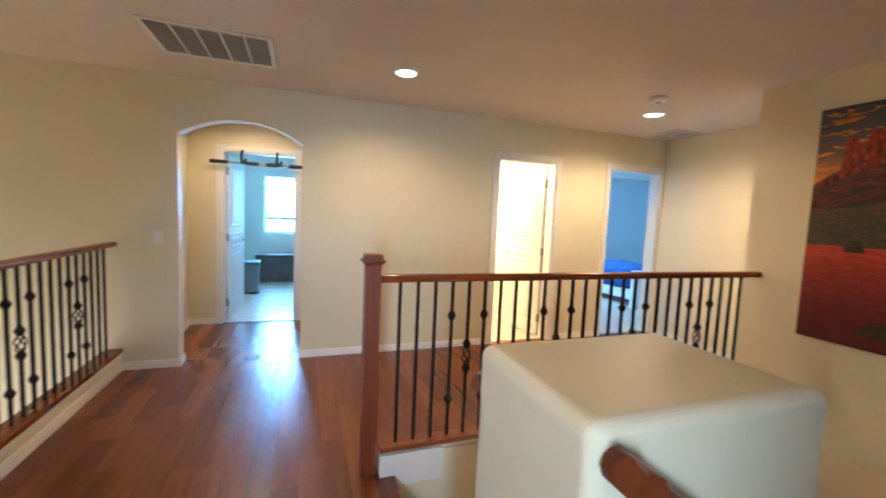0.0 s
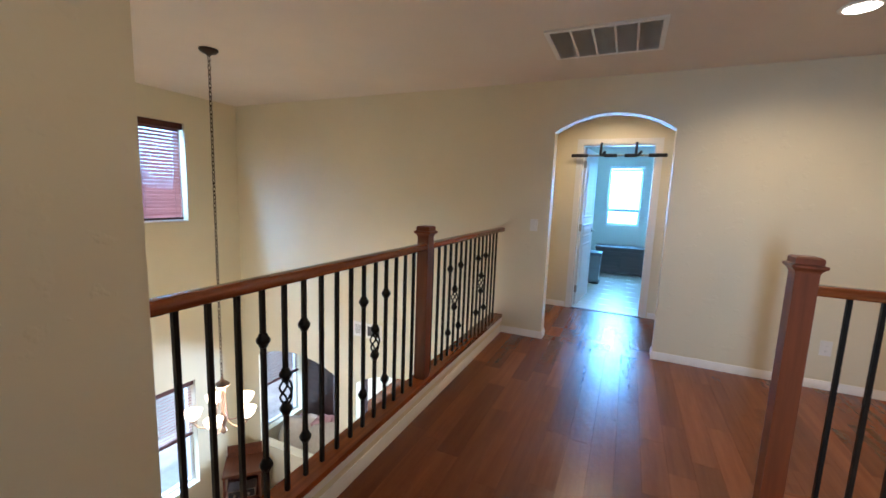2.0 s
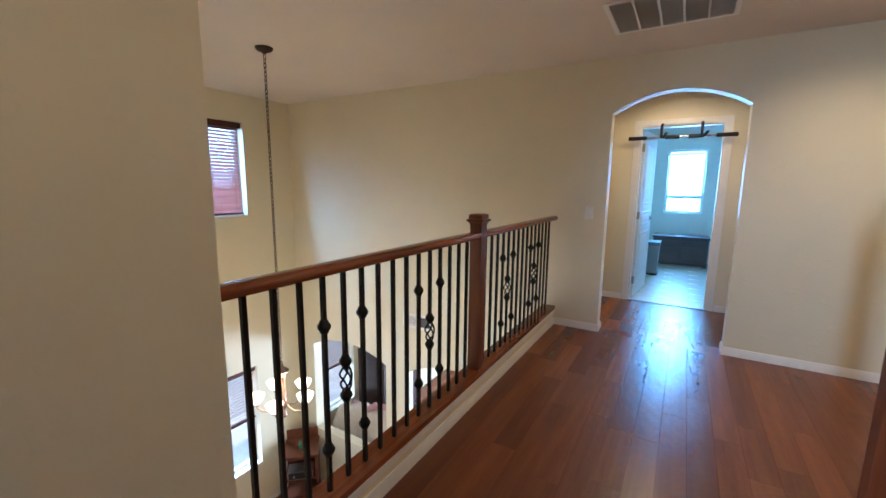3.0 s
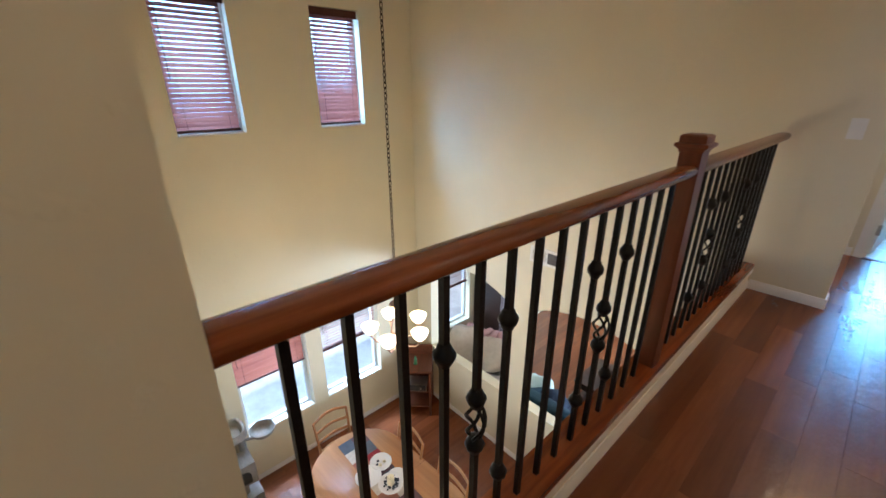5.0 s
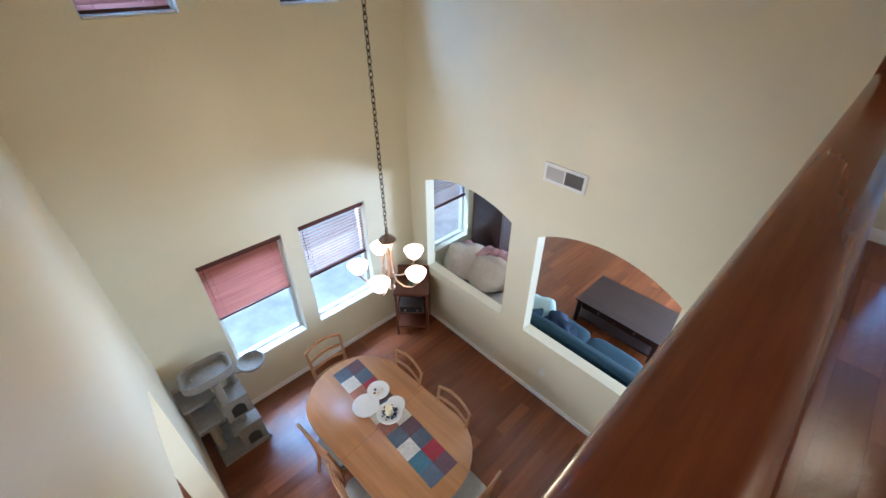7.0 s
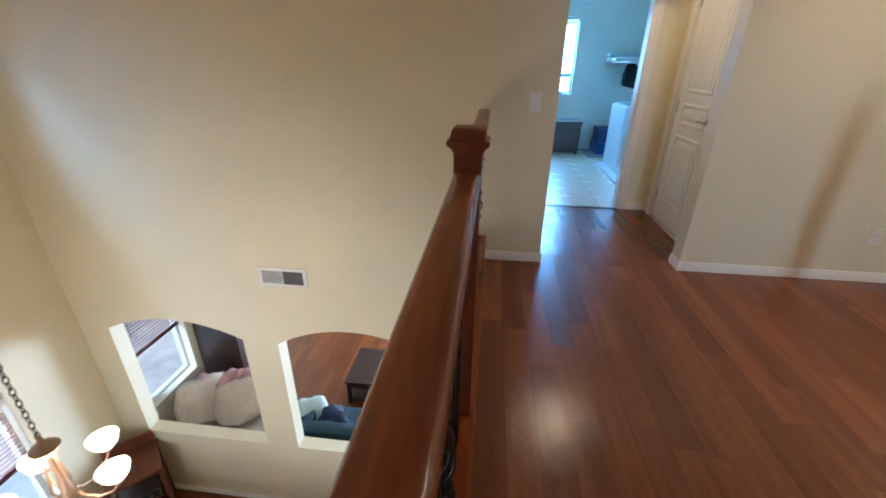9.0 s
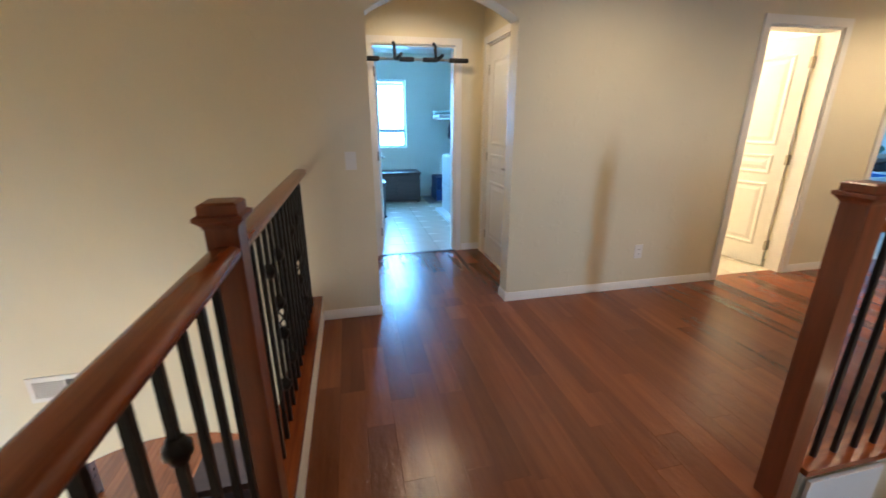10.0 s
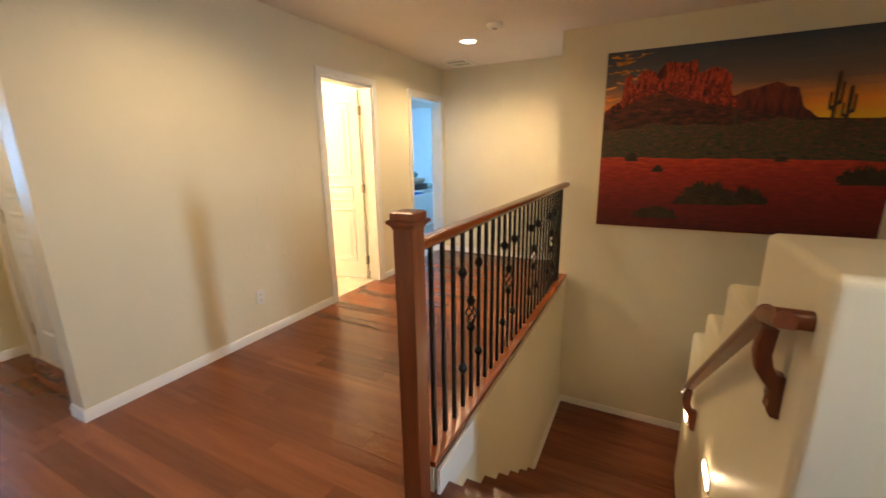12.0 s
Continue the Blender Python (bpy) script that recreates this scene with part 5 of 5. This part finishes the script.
def coffee_table():
    th = thing("coffee_table", "dark espresso coffee table with a shelf and drawers", "coffee table", pose(-3.27, 7.58, LOW))
    part("tabletop", boxes((-0.615, 0.615, -0.39, 0.39, 0.42, 0.45)), ESPRESSO, th, "", 0.005)
    part("body", boxes((-0.55, 0.55, -0.30, 0.30, 0.26, 0.42)), ESPRESSO, th, "", 0.003)
    part("shelf", boxes((-0.57, 0.57, -0.32, 0.32, 0.08, 0.105)), ESPRESSO, th, "", 0.003)
    for x in (-0.57, 0.57):
        for y in (-0.32, 0.32):
            part("leg", boxes((x - 0.03, x + 0.03, y - 0.03, y + 0.03, 0, 0.42)), ESPRESSO, th, "", 0.004)
    for x in (-0.27, 0.27):
        d = part("drawer", boxes((x - 0.25, x + 0.25, -0.312, -0.298, 0.275, 0.405)), ESPRESSO, th, "", 0.004)
        bm = bmesh.new()
        tube(bm, [(x, -0.31, 0.34), (x, -0.335, 0.34)], [0.006, 0.012], 10)
        part("knob", bm, NICKEL, d, "small metal knob")


coffee_table()


def armchair():
    th = thing("armchair", "armchair buried under cream and pink plush blankets", "armchair", pose(-5.05, 6.50, LOW, 0, 0, 20))
    part("base", boxes((-0.42, 0.42, -0.42, 0.42, 0.06, 0.40)), CREAMFUR, th, "", 0.04)
    # plump pillows leaning on one another, a chenille throw bunched behind them
    for x, y, z, w, d, h, rx, ry, a, sd in ((-0.30, -0.14, 0.50, 0.66, 0.28, 0.56, -38, 6, 28, 2.0), (0.04, -0.26, 0.50, 0.64, 0.28, 0.54, -42, -8, -12, 5.0), (0.32, -0.10, 0.46, 0.54, 0.26, 0.50, -30, -14, -48, 8.0)):
        bm = bmesh.new()
        cushion(bm, w, d, h, 14, 2.9, 0.05, sd)
        part("pillow", bm, CREAMFUR, th, "plump cream pillow", at=pose(x, y, z, rx, ry, a))
    rng = random.Random(12)
    for k in range(7):
        bm = bmesh.new()
        u = k / 6 - 0.5
        pts = [(u * 0.75 + 0.05 * math.sin(j * 1.3 + k), -0.02 + 0.42 * (j / 7), 0.66 + 0.20 * math.sin(math.pi * j / 7) + 0.03 * math.sin(j * 2.1 + k * 1.7)) for j in range(8)]
        tube(bm, pts, [0.05, 0.07, 0.08, 0.085, 0.085, 0.08, 0.07, 0.05], 10)
        part("blanket_fold", bm, PINKFUR, th, "dusty pink chenille fold")
    bm = bmesh.new()
    cushion(bm, 0.80, 0.46, 0.34, 16, 2.6, 0.08, 4)
    part("blanket_heap", bm, PINKFUR, th, "dusty pink blanket", at=pose(0.0, 0.2, 0.40))


armchair()


def bookcase():
    th = thing("tall_cabinet", "tall dark espresso cabinet against the living room wall", "cabinet", pose(-5.50, 7.45, LOW))
    part("side_panel", boxes((-0.30, 0.30, -0.5, -0.47, 0, 2.0)), ESPRESSO, th, "", 0.003)
    part("side_panel", boxes((-0.30, 0.30, 0.47, 0.5, 0, 2.0)), ESPRESSO, th, "", 0.003)
    part("top", boxes((-0.32, 0.32, -0.52, 0.52, 2.0, 2.04)), ESPRESSO, th, "", 0.004)
    part("back_panel", boxes((-0.30, -0.28, -0.47, 0.47, 0.05, 2.0)), ESPRESSO, th)
    for s in (-1, 1):
        dr = part("door", boxes((0.285, 0.305, min(0, s * 0.466) + 0.002, max(0, s * 0.466) - 0.002, 0.06, 1.98)), ESPRESSO, th, "", 0.004)
        bm = bmesh.new()
        tube(bm, [(0.33, s * 0.04, 0.9), (0.33, s * 0.04, 1.1)], 0.006, 8)
        tube(bm, [(0.30, s * 0.04, 0.91), (0.33, s * 0.04, 0.91)], 0.005, 8)
        tube(bm, [(0.30, s * 0.04, 1.09), (0.33, s * 0.04, 1.09)], 0.005, 8)
        part("handle", bm, NICKEL, dr, "slim metal handle")


bookcase()

# ---- laundry room ----
wall("wall_laundry_north", "x", 10.45, 0.15, -2.6, 0.62, 0.0, TOP, [(-1.30, -0.70, 0.90, 2.04, 0)], LAUNDRY_WALL, "pale laundry wall with a window", 0.008)
solid("wall_laundry_west", boxes((-2.6, -2.5, 7.2, 10.45, 0, TOP)), LAUNDRY_WALL, "pale laundry wall", "wall", "structure")
solid("wall_laundry_east", boxes((0.5, 0.62, 7.2, 10.45, 0, TOP)), LAUNDRY_WALL, "pale laundry wall", "wall", "structure")
solid("wall_laundry_south", boxes((-2.5, -1.475, 7.2, 7.205, 0, TOP), (-0.665, 0.5, 7.2, 7.205, 0, TOP)), LAUNDRY_WALL, "pale laundry wall beside the door", "wall", "structure")
solid("ceiling_laundry", boxes((-2.6, 0.62, 7.2, 10.6, TOP, TOP + 0.12)), CEIL, "painted laundry ceiling", "ceiling", "structure")
th = tagged(thing("window_6", "white laundry window with a raised mini blind", "window"), kind="structure")
part("window_frame", boxes((-1.30, -1.26, 10.5, 10.56, 0.90, 2.04), (-0.74, -0.70, 10.5, 10.56, 0.90, 2.04), (-1.26, -0.74, 10.5, 10.56, 0.90, 0.94), (-1.26, -0.74, 10.5, 10.56, 2.0, 2.04), (-1.26, -0.74, 10.50, 10.55, 1.16, 1.225)), FRAME, th, "", 0.003)
p = part("pane", boxes((-1.26, -0.74, 10.528, 10.534, 0.94, 2.0)), GLASS, th)
p.visible_shadow = False
th = thing("mini_blind", "white slatted blind lowered over the upper sash", "window blind")
part("head_rail", boxes((-1.29, -0.71, 10.46, 10.49, 2.0, 2.035)), FRAME, th)
for i in range(17):
    z = 1.98 - i * 0.042
    bm = bmesh.new()
    v = [bm.verts.new((x, y, z + dz)) for x in (-1.285, -0.715) for y, dz in ((10.462, -0.004), (10.488, 0.004), (10.488, 0.006), (10.462, -0.002))]
    bridge(bm, v[:4], v[4:])
    part("slat", bm, FRAME, th, smooth=False)
part("bottom_rail", boxes((-1.285, -0.715, 10.463, 10.487, 1.245, 1.262)), FRAME, th)


def chest():
    th = thing("storage_chest", "dark brown wooden chest under the laundry window", "chest", pose(-0.98, 10.12, 0))
    part("body", boxes((-0.42, 0.42, -0.22, 0.22, 0.03, 0.48)), DARKCHEST, th, "", 0.006)
    part("lid", boxes((-0.435, 0.435, -0.235, 0.23, 0.482, 0.515)), DARKCHEST, th, "", 0.005)
    for x in (-0.2, 0.2):
        part("door_panel", boxes((x - 0.17, x + 0.17, -0.23, -0.218, 0.08, 0.44)), DARKCHEST, th, "", 0.004)
    for x in (-0.39, 0.39):
        for y in (-0.19, 0.19):
            part("foot", boxes((x - 0.025, x + 0.025, y - 0.025, y + 0.025, 0, 0.03)), DARKCHEST, th)


DARKCHEST = timber("weathered_dark_wood", (0.035, 0.026, 0.024), (0.10, 0.075, 0.065), 0.5, "x", 20, 0.05, 0.1)
chest()
APPLIANCE = plain("white_enamel", (0.78, 0.80, 0.81), 0.22, var=0.02)


def washer(name, label, y):
    th = thing(name, label, name, pose(0.03, y, 0))
    part("cabinet", boxes((-0.36, 0.36, -0.335, 0.335, 0.03, 0.86)), APPLIANCE, th, "", 0.014)
    part("pedestal", boxes((-0.47, 0.36, -0.335, 0.335, 0.0, 0.04)), APPLIANCE, th, "", 0.006)
    part("lid", boxes((-0.34, 0.2, -0.31, 0.31, 0.86, 0.88)), APPLIANCE, th, "", 0.008)
    bm = bmesh.new()
    v = [bm.verts.new(p) for y in (-0.335, 0.335) for p in ((0.2, y, 0.86), (0.36, y, 0.86), (0.36, y, 1.04), (0.29, y, 1.04))]
    bridge(bm, v[:4], v[4:])
    bm.faces.new(v[:4][::-1])
    bm.faces.new(v[4:])
    part("control_panel", bm, APPLIANCE, th)
    part("seam", boxes((-0.3615, -0.3595, -0.33, 0.33, 0.44, 0.446)), GROUT, th)
    for k in (-0.15, 0.0, 0.15):
        bm = bmesh.new()
        tube(bm, [(0.255, k, 0.955), (0.225, k, 0.945)], 0.03, 16)
        part("dial", bm, NICKEL, th)


washer("washing_machine", "white top-loading washing machine in the laundry", 8.15)
washer("dryer", "white clothes dryer beside the washing machine", 8.84)


def trash_can():
    th = thing("trash_can", "grey step trash can with a dark lid", "trash can", pose(-1.38, 8.98, 0))
    bm = bmesh.new()
    a = [bm.verts.new(p) for z, s in ((0.02, 0.92), (0.46, 1.0)) for p in ((-0.13 * s, -0.16 * s, z), (0.13 * s, -0.16 * s, z), (0.13 * s, 0.16 * s, z), (-0.13 * s, 0.16 * s, z))]
    bridge(bm, a[:4], a[4:])
    bm.faces.new(a[:4][::-1])
    bm.faces.new(a[4:])
    part("bin", bm, plain("grey_bin_plastic", (0.16, 0.17, 0.17), 0.4), th, "", 0.02)
    part("lid", boxes((-0.14, 0.14, -0.17, 0.17, 0.462, 0.515)), plain("blue_grey_lid", (0.07, 0.10, 0.13), 0.35), th, "dark blue-grey lid", 0.015)
    part("pedal", boxes((0.02, 0.10, -0.24, -0.14, 0.01, 0.03)), RUBBER, th, "", 0.004)
    part("foot_ring", boxes((-0.13, 0.13, -0.16, 0.16, 0.0, 0.02)), RUBBER, th)


trash_can()


def litter_box():
    th = thing("litter_box", "blue covered cat litter box on a grey mat", "litter box", pose(-0.10, 10.12, 0.008))
    blue = plain("blue_plastic", (0.012, 0.055, 0.22), 0.4)
    part("tray", boxes((-0.17, 0.2, -0.22, 0.26, 0, 0.18)), blue, th, "", 0.03)
    part("hood", boxes((-0.155, 0.185, -0.20, 0.25, 0.185, 0.40)), plain("dark_blue_plastic", (0.010, 0.035, 0.14), 0.4), th, "domed dark blue hood", 0.06)
    # dark plate painted as the shaded way in
    part("entrance_shade", boxes((-0.05, 0.09, -0.203, -0.199, 0.19, 0.33)), DARKHOLE, th)
    m = thing("floor_mat", "small grey rubber mat under the litter box", "mat", pose(-0.15, 9.9, 0))
    part("mat", boxes((-0.3, 0.3, -0.22, 0.45, 0, 0.008)), plain("grey_mat", (0.20, 0.22, 0.23), 0.9, relief=0.4, relief_scale=200), m, "", 0.003)


litter_box()


def shelf():
    th = thing("wall_shelf", "white wire shelf holding folded towels", "shelf", pose(0.14, 9.98, 1.38))
    part("board", boxes((-0.34, 0.36, -0.9, 0.46, 0, 0.02)), TRIM, th, "", 0.003)
    bm = bmesh.new()
    tube(bm, [(-0.34, -0.9, 0.01), (-0.34, 0.46, 0.01)], 0.012, 10)
    part("rod", bm, NICKEL, th)
    for y in (0.25, 0.44):
        bm = bmesh.new()
        tube(bm, [(-0.30, y, 0), (0.34, y, -0.26)], 0.008, 8)
        part("bracket", bm, TRIM, th)
    for i, (y, z, w) in enumerate(((0.25, 0.02, 0.22), (0.25, 0.085, 0.2), (-0.1, 0.02, 0.24))):
        t = thing("folded_towel", "folded pale towel on the laundry shelf", "towel", pose(0.0, 9.98 + y, 1.38 + z), "towels")
        bm = bmesh.new()
        cushion(bm, 0.5, w, 0.062, 8, 6, 0.008, i)
        part("cloth", bm, [PORCELAIN, MINT, PORCELAIN][i], t)
    b = thing("hanging_jacket", "dark clothes hanging below the shelf", "clothes", pose(0.10, 10.05, 1.03))
    bm = bmesh.new()
    cushion(bm, 0.22, 0.12, 0.34, 12, 3, 0.05, 4)
    part("cloth", bm, RUBBER, b)


shelf()


def tile_floor(name, label, x0, x1, y0, y1, s, z=0.0):
    fl = tagged(thing(name, label, "floor"), kind="structure")
    part("grout_bed", boxes((x0, x1, y0, y1, z - 0.03, z - 0.004)), GROUT, fl)
    bm = bmesh.new()
    box(bm, 0.002, s - 0.002, 0.002, s - 0.002, -0.01, 0)
    me = mesh_of("tile", bm, TILE, 0.002, False)
    y = y0
    while y + s <= y1 + 0.01:
        x = x0
        while x + s <= x1 + 0.01:
            ob = new("tile", me)
            ob.location, ob.parent = (x, y, z), fl
            x += s
        y += s


# ---- bathroom and bedroom behind the doorways ----
solid("wall_bathroom", boxes((0.62, 0.72, 5.851, 8.1, 0, TOP), (2.36, 2.46, 5.851, 8.1, 0, TOP), (0.72, 2.36, 8.0, 8.1, 0, TOP)), BATH_WALL, "pale warm bathroom walls", "wall", "structure")
solid("ceiling_bathroom", boxes((0.62, 2.46, 5.851, 8.1, TOP, TOP + 0.1)), CEIL, "painted bathroom ceiling", "ceiling", "structure")
solid("wall_bedroom", boxes((2.46, 2.5, 5.851, 9.6, 0, TOP), (7.6, 7.7, 5.7, 9.6, 0, TOP), (2.46, 7.7, 9.5, 9.6, 0, TOP), (3.85, 7.7, 5.6, 5.7, 0, TOP)), BED_WALL, "pale blue bedroom walls", "wall", "structure")
solid("ceiling_bedroom", boxes((2.46, 7.7, 5.851, 9.6, TOP, TOP + 0.1), (3.85, 7.7, 5.6, 5.851, TOP, TOP + 0.1)), CEIL, "painted bedroom ceiling", "ceiling", "structure")
solid("floor_bedroom", boxes((2.46, 7.7, 5.78, 9.6, -0.1, 0.0), (3.85, 7.7, 5.6, 5.78, -0.1, 0.0)), plain("beige_carpet", (0.42, 0.38, 0.33), 0.95, var=0.12, scale=40, relief=0.6, relief_scale=250), "beige bedroom carpet", "floor", "structure")
BLUEQUILT = plain("blue_patterned_quilt", (0.02, 0.10, 0.34), 0.85, var=0.7, scale=6, relief=0.3, relief_scale=40)
WHITEWOOD = plain("white_furniture_paint", (0.72, 0.73, 0.74), 0.4, var=0.04)


def bed():
    th = thing("bed", "white bed with a bright blue patterned quilt", "bed", pose(5.15, 8.0, 0, 0, 0, 0))
    part("base", boxes((-0.52, 0.52, -1.0, 1.0, 0.12, 0.28)), WHITEWOOD, th, "", 0.01)
    bm = bmesh.new()
    cushion(bm, 1.04, 1.96, 0.26, 10, 8)
    part("mattress", bm, WHITEWOOD, th, at=pose(0, 0, 0.28))
    bm = bmesh.new()
    cushion(bm, 1.14, 1.7, 0.40, 16, 6, 0.03, 3)
    part("quilt", bm, BLUEQUILT, th, "bright blue patterned quilt", at=pose(0, -0.15, 0.24))
    part("footboard", boxes((-0.55, 0.55, -1.06, -1.01, 0, 0.62)), WHITEWOOD, th, "white footboard", 0.01)
    part("headboard", boxes((-0.55, 0.55, 1.0, 1.05, 0, 0.95)), WHITEWOOD, th, "white headboard", 0.01)
    bm = bmesh.new()
    cushion(bm, 0.6, 0.4, 0.14, 10, 3)
    part("pillow", bm, WHITEWOOD, th, at=pose(0, 0.72, 0.55))


bed()


def desk():
    th = thing("kids_desk", "white desk with dark drawers and things piled on it", "desk", pose(6.62, 7.75, 0))
    part("desktop", boxes((-0.55, 0.55, -0.3, 0.3, 0.56, 0.59)), WHITEWOOD, th, "", 0.005)
    for x in (-0.5, 0.5):
        part("side_panel", boxes((x - 0.02, x + 0.02, -0.28, 0.28, 0, 0.56)), WHITEWOOD, th, "", 0.003)
    for i, z in enumerate((0.06, 0.30)):
        part("drawer", boxes((-0.47, 0.47, -0.29, -0.02, z, z + 0.2)), RUBBER if i % 2 == 0 else WHITEWOOD, th, "dark storage drawer" if i % 2 == 0 else "", 0.01)
    for x, y, w, d, h, m, nm, lb in ((-0.25, 0.0, 0.5, 0.4, 0.14, ESPRESSO, "storage_box", "dark box on the desk"), (-0.25, 0.0, 0.44, 0.36, 0.12, CREAMFUR, "folded_blanket", "cream folded blanket on a box"), (0.3, 0.05, 0.34, 0.3, 0.1, MINT, "soft_toy", "pale soft toy on the desk")):
        z = 0.59 + (0.14 if nm == "folded_blanket" else 0)
        t = thing(nm, lb, nm.split("_")[1], pose(6.62 + x, 7.75 + y, z))
        bm = bmesh.new()
        cushion(bm, w, d, h, 8, 8 if nm == "storage_box" else 3, 0 if nm == "storage_box" else 0.03, 1)
        part("body", bm, m, t)
    t = thing("plush_toy", "mint plush toy on the blanket", "toy", pose(6.25, 7.75, 0.84))
    bm = bmesh.new()
    cushion(bm, 0.22, 0.2, 0.16, 10, 2, 0.03, 7)
    part("body", bm, plain("mint_plush", (0.20, 0.42, 0.38), 0.9, relief=0.5), t)


desk()

# ---- outdoors ----
solid("ground", boxes((-400, 400, -400, 400, -3.85, -3.5)), SAND, "pale gravel ground outside", "ground", "structure")
th = thing("garden_wall", "tan block garden wall outside the windows", "garden wall")
part("wall_body", boxes((-8.9, -8.7, -6, 18, -3.5, -1.6)), STUCCO, th, "", 0.01)
part("coping", boxes((-8.95, -8.65, -6, 18, -1.6, -1.53)), STUCCO, th, "", 0.01)
# the opening is added for the fill lamp; nothing shows it
wall("wall_archway_south", "x", 0.6, -0.1, -5.825, -2.1, LOW, -0.3, [(-4.6, -3.0, -2.5, -1.0, 0)], WALL, "cream wall of the front room with an unseen opening for the added fill", 0.006)
solid("wall_archway_room", boxes((-2.1, -2.0, 0.5, 2.22, LOW, -0.3), (-5.985, -5.825, 0.5, 2.2, LOW, -0.3)), WALL, "cream walls of the room beyond the archway", "wall", "structure")
solid("ceiling_archway_room", boxes((-5.985, -2.0, 0.5, 2.22, -0.4, -0.29)), CEIL, "painted ceiling beyond the archway", "ceiling", "structure")
solid("wall_closet", boxes((0.3, 0.34, 5.86, 7.08, 0, TOP), (-0.27, 0.3, 5.86, 5.9, 0, TOP)), WALL, "cream closet walls behind the closed door", "wall", "structure")
solid("floor_closet", boxes((-0.39, 0.34, 5.9, 7.08, -0.03, -0.006)), CEIL, "closet floor behind the closed door", "floor", "structure")
solid("ceiling_closet", boxes((-0.265, 0.34, 5.86, 7.08, TOP, TOP + 0.1)), CEIL, "painted closet ceiling", "ceiling", "structure")


# ---- boards of the floors ----
plank_floor("floor_landing", "hand-scraped cherry hardwood floor of the landing", [
    ((-1.988, -0.12, 1.9, 5.711), True), ((-1.58, -0.595, 5.711, 5.853), True), ((-1.80, -0.40, 5.853, 7.075), True), ((-0.12, 2.2, 3.905, 5.711), True),
    ((2.2, 3.70, 3.945, 5.711), False), ((-1.988, -0.12, 0.2, 1.9), False), ((1.40, 2.13, 5.711, 5.78), False), ((2.88, 3.66, 5.711, 5.78), False)], 0.0, 11, 300)
plank_floor("floor_dining", "hand-scraped cherry hardwood floor of the dining room", [
    ((-5.81, -2.12, 2.39, 5.70), True), ((-5.81, -0.5, 5.87, 11.0), False), ((-5.81, -2.12, 0.5, 2.2), False), ((-4.69, -2.92, 2.2, 2.39), False)], LOW, 12, 230)
tile_floor("floor_laundry", "beige square tile floor of the laundry", -2.5, 0.5, 7.10, 10.45, 0.335)
tile_floor("floor_bathroom", "beige square tile floor of the bathroom", 0.72, 2.36, 5.78, 8.0, 0.32)
